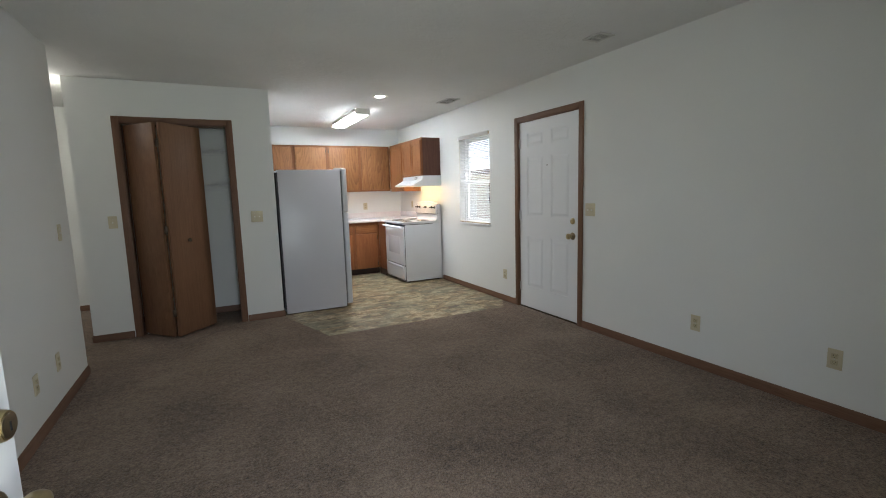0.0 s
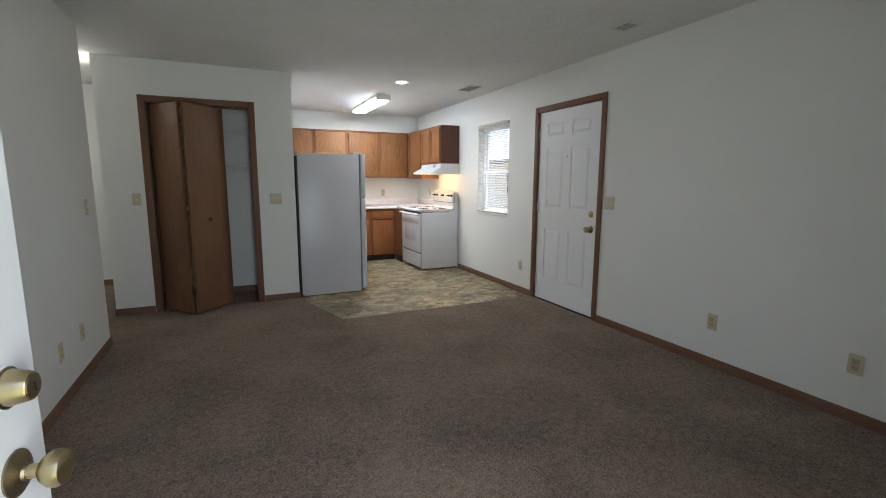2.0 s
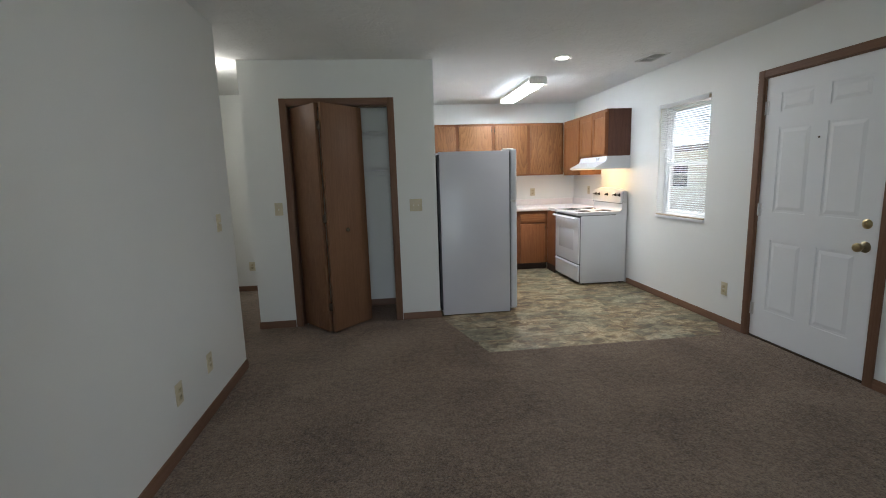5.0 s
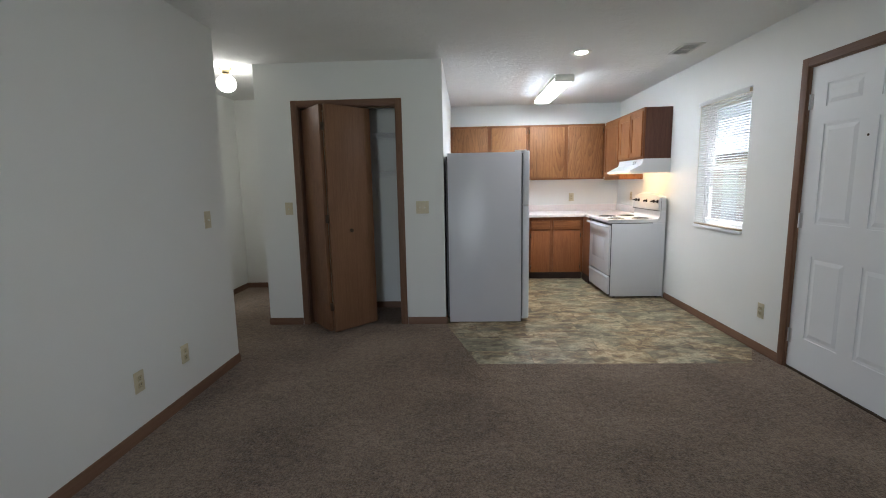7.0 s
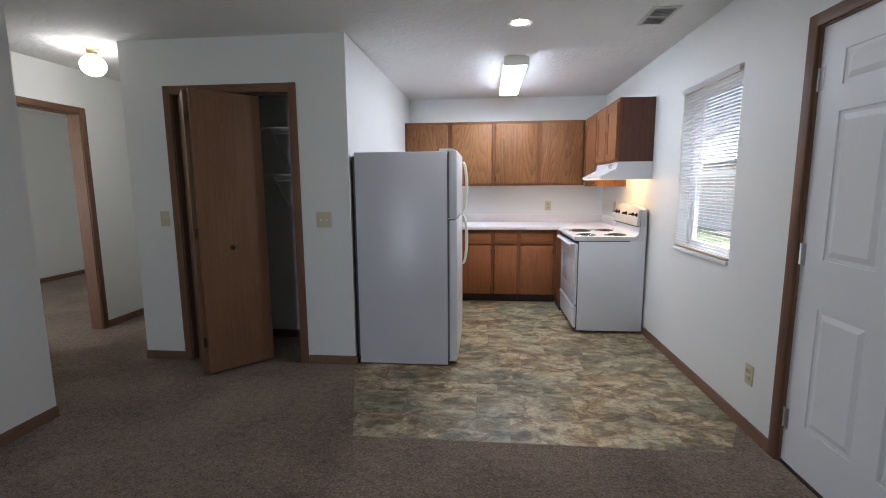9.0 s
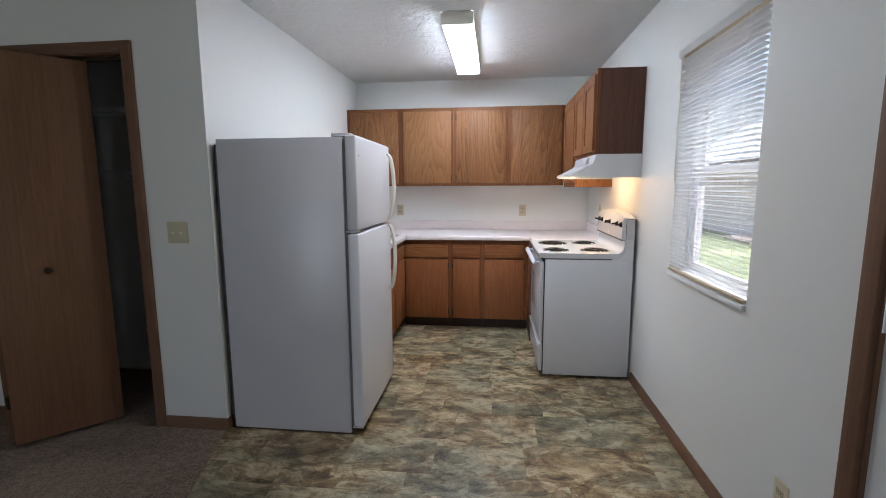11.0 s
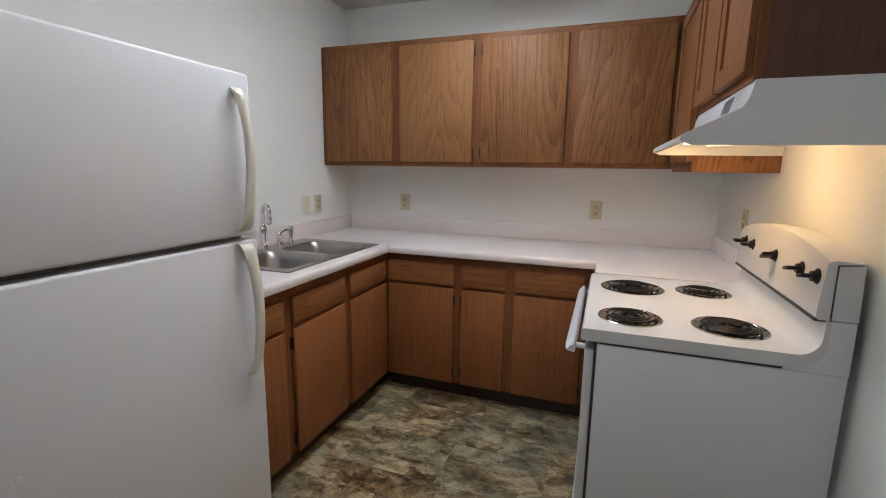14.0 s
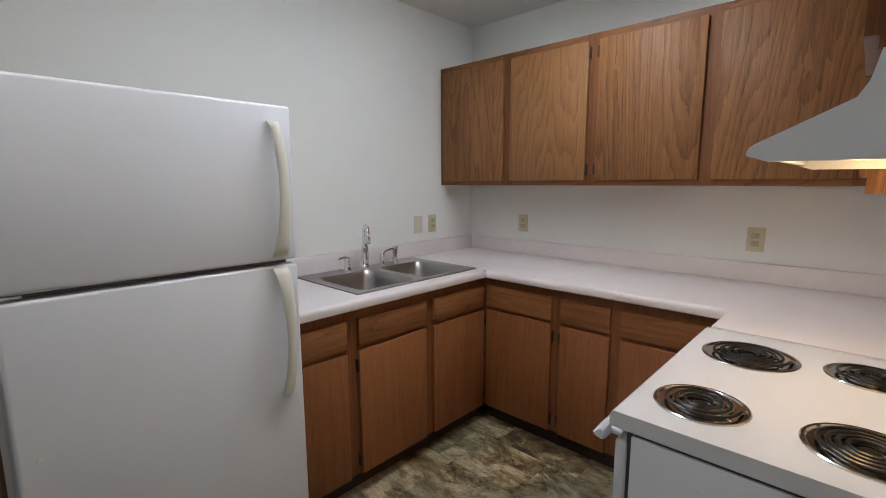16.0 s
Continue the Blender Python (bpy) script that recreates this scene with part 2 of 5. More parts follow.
WALL = surface("wall_paint", (0.74, 0.745, 0.72), 0.55, var=0.022, scale=1.3, grain=150, bump=0.22, depth=0.0014)
CEIL = ceiling_material()
CARPET = carpet_material()
SLATE = slate_material()
GROUT = surface("vinyl_joint", (0.12, 0.10, 0.075), 0.7, var=0.2)
OAK = wood("oak_veneer_upright", (0.070, 0.028, 0.0115), (0.205, 0.088, 0.034), (0.325, 0.155, 0.062), contrast=0.24, spread=0.36, flame=0.36)
OAKF = wood("oak_frame_upright", (0.055, 0.018, 0.007), (0.135, 0.047, 0.017), (0.20, 0.080, 0.030), bands=22, contrast=0.15)
OAKR = wood("oak_rail_flat", (0.07, 0.025, 0.009), (0.175, 0.069, 0.025), (0.255, 0.115, 0.046), upright=False)
# darker copy of OAK: the east cabinet doors' shade is in its colour
OAKSHADE = wood("oak_door_shaded", (0.060, 0.022, 0.009), (0.178, 0.068, 0.025), (0.26, 0.110, 0.042), contrast=0.2, flame=0.3)
OAKB = wood("oak_base_upright", (0.110, 0.037, 0.0140), (0.232, 0.083, 0.031), (0.325, 0.127, 0.049), bands=26, swirl=0.8, contrast=0.12, spread=0.28, flame=0.5)
OAKBF = wood("oak_base_frame", (0.078, 0.027, 0.0105), (0.168, 0.060, 0.023), (0.245, 0.094, 0.037), bands=22, contrast=0.12)
OAKBR = wood("oak_base_flat", (0.085, 0.031, 0.012), (0.212, 0.081, 0.031), (0.33, 0.142, 0.055), upright=False, contrast=0.2, spread=0.24)
TRIM = wood("stained_trim_upright", (0.085, 0.042, 0.025), (0.148, 0.078, 0.048), (0.20, 0.112, 0.070), bands=22, rough=0.5, contrast=0.12)
TRIMR = wood("stained_trim_flat", (0.085, 0.042, 0.025), (0.148, 0.078, 0.048), (0.20, 0.112, 0.070), upright=False, bands=22, rough=0.5, contrast=0.12)
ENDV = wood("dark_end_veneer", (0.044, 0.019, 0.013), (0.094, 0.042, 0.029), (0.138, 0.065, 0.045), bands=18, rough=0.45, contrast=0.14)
LUAN = wood("luan_veneer", (0.072, 0.033, 0.018), (0.155, 0.077, 0.042), (0.225, 0.120, 0.066), bands=18, rough=0.45, contrast=0.10)
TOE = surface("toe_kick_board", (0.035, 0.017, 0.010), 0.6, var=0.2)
DOORW = surface("door_paint", (0.76, 0.77, 0.78), 0.42, var=0.02, scale=2.0, grain=220, bump=0.06)
RANGESIDE = surface("range_side_enamel", (0.67, 0.68, 0.71), 0.34, var=0.02, scale=3.0, grain=300, bump=0.12, wear=0.03)
SEAL = surface("grey_door_seal", (0.16, 0.16, 0.17), 0.6, var=0.1)
APPL = surface("appliance_enamel", (0.62, 0.63, 0.65), 0.25, var=0.012, scale=2.0, bump=0.0)
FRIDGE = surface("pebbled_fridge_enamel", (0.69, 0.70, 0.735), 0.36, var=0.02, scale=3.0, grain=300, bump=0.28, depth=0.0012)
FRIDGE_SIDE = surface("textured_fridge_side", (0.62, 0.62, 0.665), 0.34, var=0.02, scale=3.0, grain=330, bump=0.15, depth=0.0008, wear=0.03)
for enamel in (FRIDGE_SIDE, RANGESIDE):
    enamel.node_tree.nodes["Principled BSDF"].inputs["Specular IOR Level"].default_value = 0.75
HANDLE = surface("ivory_handle_plastic", (0.72, 0.70, 0.61), 0.35, var=0.03)
DUCT = surface("duct_shadow", (0.24, 0.24, 0.24), 0.8, var=0.2)
GASKET = surface("dark_gasket", (0.05, 0.05, 0.055), 0.6, var=0.1)
BLACK = surface("black_plastic", (0.012, 0.012, 0.013), 0.4, var=0.15)
BLACK.node_tree.nodes["Principled BSDF"].inputs["Specular IOR Level"].default_value = 0.2
COIL = surface("burner_coil", (0.010, 0.0095, 0.0095), 0.30, metal=0.3, var=0.2, bump=0.1)
CHROME = surface("chrome", (0.78, 0.78, 0.80), 0.08, metal=1.0, var=0.02, bump=0.0)
PAN = surface("drip_pan_chrome", (0.62, 0.60, 0.57), 0.14, metal=1.0, var=0.12, scale=12)
# chrome darkened to paint in the dark reflection inside the pans
PANREFLECT = surface("pan_bowl_dark_reflection", (0.20, 0.19, 0.18), 0.10, metal=1.0, var=0.3, scale=14)
STEEL = surface("brushed_sink_steel", (0.36, 0.35, 0.34), 0.32, metal=1.0, var=0.06, scale=6, grain=500, bump=0.03)
BRASS = surface("polished_brass", (0.50, 0.41, 0.24), 0.30, metal=1.0, var=0.08, scale=20)
WORNBRASS = surface("worn_brass", (0.27, 0.22, 0.145), 0.4, metal=1.0, var=0.25, scale=30)
NICKEL = surface("hinge_metal", (0.62, 0.62, 0.62), 0.35, metal=0.9, var=0.1)
BRONZE = surface("bronze_hinge", (0.06, 0.04, 0.025), 0.45, metal=0.7, var=0.2)
IVORY = surface("ivory_plate", (0.56, 0.50, 0.35), 0.4, var=0.03)
IVORYD = surface("ivory_socket", (0.48, 0.42, 0.27), 0.45, var=0.05)
WHITEPL = surface("white_plate", (0.74, 0.73, 0.66), 0.4, var=0.02)
PALEPL = surface("pale_ivory_plate", (0.60, 0.565, 0.45), 0.4, var=0.03)
VENT = surface("vent_enamel", (0.58, 0.57, 0.54), 0.5, var=0.06)
SLAT = surface("blind_slat", (0.86, 0.86, 0.85), 0.45, var=0.02)
slat_thin = SLAT.node_tree.nodes.new("ShaderNodeBsdfTranslucent")
slat_thin.inputs["Color"].default_value = (0.86, 0.88, 0.9, 1)
slat_mix = SLAT.node_tree.nodes.new("ShaderNodeMixShader")
slat_mix.inputs[0].default_value = 0.6
SLAT.node_tree.links.new(SLAT.node_tree.nodes["Principled BSDF"].outputs[0], slat_mix.inputs[1])
SLAT.node_tree.links.new(slat_thin.outputs[0], slat_mix.inputs[2])
SLAT.node_tree.links.new(slat_mix.outputs[0], SLAT.node_tree.nodes["Material Output"].inputs["Surface"])
TAN = surface("aged_blind_rail", (0.48, 0.40, 0.28), 0.5, var=0.08)
VINYLW = surface("vinyl_window_frame", (0.78, 0.79, 0.80), 0.4, var=0.02)
WIRE = surface("coated_wire", (0.74, 0.74, 0.74), 0.4, var=0.02, bump=0)
WORK = worktop_material()
GLASS = glass_material()
LAWN = grass_material()
CONC = surface("concrete_path", (0.48, 0.39, 0.34), 0.85, var=0.2, scale=2, grain=60, bump=0.3)
BRICK = surface("pale_brick", (0.76, 0.71, 0.68), 0.85, var=0.14, scale=9, grain=70, bump=0.3, depth=0.004)
ROOF = surface("asphalt_shingle", (0.34, 0.38, 0.45), 0.9, var=0.2, scale=8, grain=60)
FASCIA = surface("dark_fascia", (0.22, 0.20, 0.2), 0.7, var=0.1)
LEAF = surface("leaf", (0.07, 0.11, 0.04), 0.7, var=0.4, scale=2)
BARK = surface("bark", (0.12, 0.09, 0.07), 0.9, var=0.3, scale=8, grain=40, bump=0.6, depth=0.01)
DARKGL = surface("far_window_glass", (0.05, 0.06, 0.08), 0.1, var=0.1)
TUBE = glow("fluorescent_diffuser", (0.86, 0.94, 1.0), 13.5)
BULB = glow("recessed_bulb", (1.0, 0.96, 0.9), 11.0)
HOODBULB = glow("hood_bulb", (1.0, 0.72, 0.38), 4.0)
GLOBE = glow("opal_globe", (1.0, 0.95, 0.85), 10.5)

# ---- building helpers ----
ORIGIN = {}


def thing(name, at, label, category, group="", kind=""):
    ob = new(name)
    ob.location = at
    ob.empty_display_size = 0.1
    ORIGIN[ob.name] = Vector(at)
    return tagged(ob, label, category, group, kind)


def mesh_of(name, bm, material, angle=35):
    bmesh.ops.recalc_face_normals(bm, faces=bm.faces)
    me = bpy.data.meshes.new(name)
    bm.to_mesh(me)
    bm.free()
    me.materials.append(material)
    me.shade_smooth()
    me.set_sharp_from_angle(angle=radians(angle))
    return me


def part(name, bm, material, parent, label="", angle=35):
    """One mesh under a thing or a part; the bmesh is in world places."""
    o = ORIGIN[parent.name]
    bmesh.ops.translate(bm, verts=bm.verts, vec=-o)
    ob = new(name, mesh_of(name, bm, material, angle))
    ob.parent = parent
    ORIGIN[ob.name] = o
    return tagged(ob, label)


def solid(name, bm, material, label, category, kind="structure"):
    ob = new(name, mesh_of(name, bm, material))
    ORIGIN[ob.name] = Vector((0, 0, 0))
    return tagged(ob, label, category, kind=kind)


def box(x0, x1, y0, y1, z0, z1, r=0.0, seg=2, bm=None):
    bm = bm or bmesh.new()
    vs = bmesh.ops.create_cube(bm, size=1)["verts"]
    bmesh.ops.scale(bm, verts=vs, vec=(x1 - x0, y1 - y0, z1 - z0))
    bmesh.ops.translate(bm, verts=vs, vec=((x0 + x1) / 2, (y0 + y1) / 2, (z0 + z1) / 2))
    if r:
        bmesh.ops.bevel(bm, geom=list({e for v in vs for e in v.link_edges}), offset=r, segments=seg, affect="EDGES", profile=0.5)
    return bm


def prism(points, w0, w1, place, bm=None, r=0.0, seg=2):
    """A polygon pushed from w0 to w1; place(u, v, w) gives the world point."""
    bm = bm or bmesh.new()
    a = [bm.verts.new(place(u, v, w0)) for u, v in points]
    b = [bm.verts.new(place(u, v, w1)) for u, v in points]
    fs = [bm.faces.new(a[::-1]), bm.faces.new(b)]
    for i in range(len(points)):
        j = (i + 1) % len(points)
        fs.append(bm.faces.new((a[i], a[j], b[j], b[i])))
    if r:
        bmesh.ops.bevel(bm, geom=list({e for f in fs for e in f.edges}), offset=r, segments=seg, affect="EDGES", profile=0.5)
    return bm


def sheet(us, vs, holes, w0, w1, place):
    """A slab with openings that go through it. holes: (u0, u1, v0, v1)."""
    us = sorted(set(us) | {h[k] for h in holes for k in (0, 1)})
    vs = sorted(set(vs) | {h[k] for h in holes for k in (2, 3)})
    bm = bmesh.new()

    def full(i, j):
        if not (0 <= i < len(us) - 1 and 0 <= j < len(vs) - 1):
            return False
        cu, cv = (us[i] + us[i + 1]) / 2, (vs[j] + vs[j + 1]) / 2
        return not any(a < cu < b and c < cv < d for a, b, c, d in holes)

    made = {}

    def vert(i, j, w):
        if (i, j, w) not in made:
            made[i, j, w] = bm.verts.new(place(us[i], vs[j], w))
        return made[i, j, w]

    for i in range(len(us) - 1):
        for j in range(len(vs) - 1):
            if not full(i, j):
                continue
            ring = [(i, j), (i + 1, j), (i + 1, j + 1), (i, j + 1)]
            for w in (w0, w1):
                bm.faces.new([vert(*q, w) for q in ring])
            for (p, q), (di, dj) in zip(zip(ring, ring[1:] + ring[:1]), ((0, -1), (1, 0), (0, 1), (-1, 0))):
                if not full(i + di, j + dj):
                    bm.faces.new((vert(*p, w0), vert(*q, w0), vert(*q, w1), vert(*p, w1)))
    return bm


def tube(points, radius, n=10, bm=None, flat=1.0):
    """A round bar along points; radius may be a list."""
    bm = bm or bmesh.new()
    pts = [Vector(p) for p in points]
    rs = radius if isinstance(radius, (list, tuple)) else [radius] * len(pts)
    up = Vector((0.0123, 0.0217, 1.0))
    rings = []
    for i, p in enumerate(pts):
        d = (pts[min(i + 1, len(pts) - 1)] - pts[max(i - 1, 0)]).normalized()
        if abs(d.dot(up.normalized())) > 0.95:
            up = Vector((1.0, 0.013, 0.021))
        a = d.cross(up).normalized()
        b = d.cross(a)
        up = -b if i else up
        rings.append([bm.verts.new(p + rs[i] * (math.cos(t) * a + flat * math.sin(t) * b)) for t in (2 * math.pi * k / n for k in range(n))])
    for q, s in zip(rings, rings[1:]):
        for k in range(n):
            bm.faces.new((q[k], q[(k + 1) % n], s[(k + 1) % n], s[k]))
    bm.faces.new(rings[0][::-1])
    bm.faces.new(rings[-1])
    return bm


def lathe(profile, centre, axis="z", n=28, bm=None):
    """A turned shape: (radius, height) along the axis from centre."""
    bm = bm or bmesh.new()
    c = Vector(centre)
    turn = {"z": lambda x, y, h: (x, y, h), "x": lambda x, y, h: (h, x, y), "-x": lambda x, y, h: (-h, y, x), "y": lambda x, y, h: (y, h, x), "-y": lambda x, y, h: (x, -h, y), "-z": lambda x, y, h: (y, x, -h)}[axis]
    rings = [[bm.verts.new(c + Vector(turn(max(r, 1e-4) * math.cos(t), max(r, 1e-4) * math.sin(t), h))) for t in (2 * math.pi * k / n for k in range(n))] for r, h in profile]
    for q, s in zip(rings, rings[1:]):
        for k in range(n):
            bm.faces.new((q[k], q[(k + 1) % n], s[(k + 1) % n], s[k]))
    bm.faces.new(rings[0][::-1])
    bm.faces.new(rings[-1])
    return bm


XYZ = lambda u, v, w: (u, v, w)
ALONG_X = lambda u, v, w: (u, w, v)
ALONG_Y = lambda u, v, w: (w, u, v)
CH = 2.45

# ---- structure ----
carpet = bmesh.new()
prism([(-4.9, 0.02), (3.26, 0.02), (3.26, 4.733), (3.056, 4.4005), (1.0615, 4.4005), (0.7798, 5.401), (0.7798, 9.3), (-4.9, 9.3)], -0.06, 0.0, XYZ, carpet)
solid("floor", carpet, CARPET, "worn grey-brown cut-pile carpet floor", "carpet")
# unseen slab, added so no outdoor light leaks up through the floor seam
solid("under_floor_block", box(-4.9, 3.39, 0.02, 9.3, -0.12, -0.062), TOE, "unseen dark slab added to block light below the floor", "floor")
solid("ceiling", box(-4.9, 3.40, 0.02, 9.35, CH, CH + 0.15), CEIL, "white ceiling with knockdown plaster texture", "ceiling")


def wall(name, u0, u1, holes, w0, w1, place, label="plain white painted drywall wall"):
    return solid(name, sheet([u0, u1], [-0.05, CH], holes, w0, w1, place), WALL, label, "wall")


wall("wall_east", 0.05, 8.13, [(4.955, 5.728, 0.885, 2.06), (3.400, 4.373, -0.05, 2.06)], 3.25, 3.39, ALONG_Y, "white painted wall with window and entry door")
wall("wall_north", 0.70, 3.25, [], 7.99, 8.13, ALONG_X)
solid("wall_kitchen_west", prism([(0.70, 5.40), (0.788, 5.40), (0.81, 7.99), (0.70, 7.99)], -0.05, CH, XYZ), WALL, "plain white painted drywall wall", "wall")
wall("wall_closet_front", -0.94, 0.70, [(-0.555, 0.365, -0.05, 2.065)], 5.40, 5.51, ALONG_X, "white wall with the closet opening")
wall("wall_closet_west", 5.51, 7.45, [], -0.94, -0.83, ALONG_Y)
wall("wall_closet_back", -0.83, 0.70, [], 6.0, 6.1, ALONG_X)
wall("wall_hall_north", -1.95, -0.94, [], 7.05, 7.15, ALONG_X)
wall("wall_hall_west", 4.36, 9.3, [(5.25, 6.09, -0.05, 2.06)], -2.06, -1.95, ALONG_Y, "white hall wall with a bedroom doorway")
wall("wall_west", 0.2, 4.47, [], -0.91, -0.80, ALONG_Y)
wall("wall_hall_south", -1.95, -0.91, [], 4.36, 4.47, ALONG_X)
wall("wall_south", -0.91, 3.25, [(-0.30, 0.665, -0.05, 2.06)], 0.05, 0.20, ALONG_X, "white wall with the open front doorway")
wall("wall_bedroom_west", 4.25, 9.3, [], -4.85, -4.70, ALONG_Y)
wall("wall_bedroom_south", -4.70, -2.06, [(-4.0, -2.8, 0.85, 1.95)], 4.25, 4.36, ALONG_X)
wall("wall_bedroom_north", -4.70, -2.06, [], 9.2, 9.3, ALONG_X)


def baseboard(u0, u1, w0, w1, place, h=0.066):
    s = 1 if w1 > w0 else -1
    prof = [(0, 0), (abs(w1 - w0), 0), (abs(w1 - w0), h * 0.72), (abs(w1 - w0) * 0.45, h), (0, h)]
    bm = bmesh.new()
    prism([(w0 + s * a, b) for a, b in prof], u0, u1, (lambda p, q, u: place(u, q, p)), bm)
    solid("baseboard", bm, TRIMR, "brown stained wooden baseboard", "baseboard")


baseboard(0.20, 3.354, 3.25, 3.237, ALONG_Y)
baseboard(4.418, 6.30, 3.25, 3.237, ALONG_Y)
baseboard(0.42, 0.788, 5.40, 5.387, ALONG_X)
baseboard(-0.94, -0.612, 5.40, 5.387, ALONG_X)
baseboard(5.387, 5.46, 0.788, 0.801, ALONG_Y)
baseboard(0.2, 4.47, -0.80, -0.787, ALONG_Y)
baseboard(6.15, 7.05, -1.95, -1.937, ALONG_Y)
baseboard(4.47, 5.19, -1.95, -1.937, ALONG_Y)
baseboard(-1.937, -0.94, 7.05, 7.037, ALONG_X)
baseboard(5.40, 7.037, -0.94, -0.953, ALONG_Y)
baseboard(-0.83, 0.70, 6.0, 5.987, ALONG_X)
baseboard(4.36, 9.2, -4.70, -4.687, ALONG_Y)
baseboard(0.72, 3.237, 0.20, 0.213, ALONG_X)


def casing(name, label, u0, u1, top, face, out, place, depth, w=0.058):
    """Stained casing round an opening u0..u1, on the wall face, with jamb boards through the wall."""
    o = new(name)
    ORIGIN[o.name] = Vector((0, 0, 0))
    tagged(o, label, "door frame", kind="structure")
    f0, f1 = face, face + out * 0.016
    for a, b in ((u0 - w, u0), (u1, u1 + w)):
        part("casing", prism([(a, 0), (b, 0), (b, top + w), (a, top + w)], min(f0, f1), max(f0, f1), place, r=0.004), TRIM, o)
    part("casing", prism([(u0 - 0.001, top), (u1 + 0.001, top), (u1 + 0.001, top + w - 0.001), (u0 - 0.001, top + w - 0.001)], min(f0, f1), max(f0, f1) - 0.0005, place, r=0.003), TRIMR, o)
    j0, j1 = sorted((face + out * 0.002, face - out * depth))
    for a, b in ((u0 - 0.012, u0 + 0.006), (u1 - 0.006, u1 + 0.012)):
        part("jamb", prism([(a, 0), (b, 0), (b, top), (a, top)], j0, j1, place), TRIM, o)
    part("jamb", prism([(u0 + 0.006, top - 0.006), (u1 - 0.006, top - 0.006), (u1 - 0.006, top + 0.012), (u0 + 0.006, top + 0.012)], j0, j1, place), TRIMR, o)
    return o


casing("door_frame_east", "brown stained casing round the white entry door", 3.414, 4.358, 2.052, 3.25, -1, ALONG_Y, 0.14)
casing("closet_frame", "brown stained casing round the closet opening", -0.548, 0.358, 2.06, 5.40, -1, ALONG_X, 0.115)
casing("hall_door_frame", "brown stained casing of the bedroom doorway", 5.262, 6.078, 2.05, -1.95, 1, ALONG_Y, 0.115)
casing("front_door_frame", "brown stained casing of the front doorway", -0.288, 0.652, 2.052, 0.20, 1, ALONG_X, 0.15)


# ---- doors ----
def panel_door(name, at, turn, label, knob_at, kind_of_knob, w=0.905, backset=0.075):
    """Six-panel steel door, w wide; hinge edge at u = 0, the face with the locks looks to local -y."""
    h, t = 2.03, 0.044
    root = new(name)
    ORIGIN[root.name] = Vector((0, 0, 0))
    tagged(root, label, "door", kind="structure")
    cols = [(0.135, w / 2 - 0.0575), (w / 2 + 0.0575, w - 0.135)]
    rows = [(0.235, 0.80), (1.02, 1.655), (1.765, 1.905)]
    holes = [(a, b, c, d) for a, b in cols for c, d in rows]
    part("core", box(0, w, 0.006, t - 0.006, 0, h), DOORW, root)
    part("face_sheet", sheet([0, w], [0, h], holes, 0.0, 0.006, ALONG_X), DOORW, root)
    part("face_sheet", sheet([0, w], [0, h], holes, t - 0.006, t, ALONG_X), DOORW, root)
    for a, b, c, d in holes:
        for y0, y1 in ((0.0062, -0.0005), (t - 0.0062, t + 0.0005)):
            bm = bmesh.new()
            lo = [bm.verts.new((x, y0, z)) for x, z in ((a + 0.016, c + 0.016), (b - 0.016, c + 0.016), (b - 0.016, d - 0.016), (a + 0.016, d - 0.016))]
            hi = [bm.verts.new((x, y1, z)) for x, z in ((a + 0.042, c + 0.042), (b - 0.042, c + 0.042), (b - 0.042, d - 0.042), (a + 0.042, d - 0.042))]
            bm.faces.new(hi)
            for i in range(4):
                j = (i + 1) % 4
                bm.faces.new((lo[i], lo[j], hi[j], hi[i]))
            bm.faces.new(lo[::-1])
            part("panel", bm, DOORW, root, angle=10)
    ku = w - backset
    zk, zd = knob_at
    if kind_of_knob == "outside":
        ring = part("deadbolt_rose", lathe([(0.035, 0), (0.035, 0.003), (0.0325, 0.005)], (ku, 0, zd), "-y"), DOORW, root, "painted-over deadbolt ring")
        part("bare_ring", lathe([(0.0325, 0.004), (0.0318, 0.0065), (0.028, 0.0075)], (ku, 0, zd), "-y"), WORNBRASS, ring, "tarnished bare metal ring")
        d = part("deadbolt", lathe([(0.0285, 0.004), (0.028, 0.010), (0.0225, 0.034), (0.021, 0.037)], (ku, 0, zd), "-y"), BRASS, root, "brass deadbolt cylinder")
        part("key_plug", lathe([(0.0185, 0.036), (0.0185, 0.0385), (0.017, 0.039)], (ku, 0, zd), "-y"), WORNBRASS, d, "dark brass key plug")
        part("keyway", box(ku - 0.0012, ku + 0.0012, -0.0402, -0.038, zd - 0.008, zd + 0.006), BLACK, d)
    else:
        part("deadbolt_rose", lathe([(0.031, 0), (0.031, 0.005), (0.02, 0.012)], (ku, 0, zd), "-y"), BRASS, root, "brass thumb-turn rose")
        part("thumb_turn", box(ku - 0.006, ku + 0.006, -0.03, -0.01, zd - 0.017, zd + 0.017, 0.004), BRASS, root, "brass thumb turn")
        part("peephole", lathe([(0.007, 0), (0.007, 0.003), (0.004, 0.004)], (w / 2, 0, 1.555), "-y", 14), BRONZE, root, "small dark peephole")
    k = part("knob", lathe([(0.011, 0.008), (0.011, 0.03), (0.020, 0.036), (0.0275, 0.046), (0.029, 0.056), (0.026, 0.065), (0.016, 0.070), (0.001, 0.071)], (ku, 0, zk), "-y"), BRASS, root, "round brass door knob")
    part("knob_rose", lathe([(0.036, 0), (0.036, 0.003), (0.030, 0.007), (0.014, 0.012), (0.012, 0.016)], (ku, 0, zk), "-y"), WORNBRASS, k, "brass rose with tarnished rim")
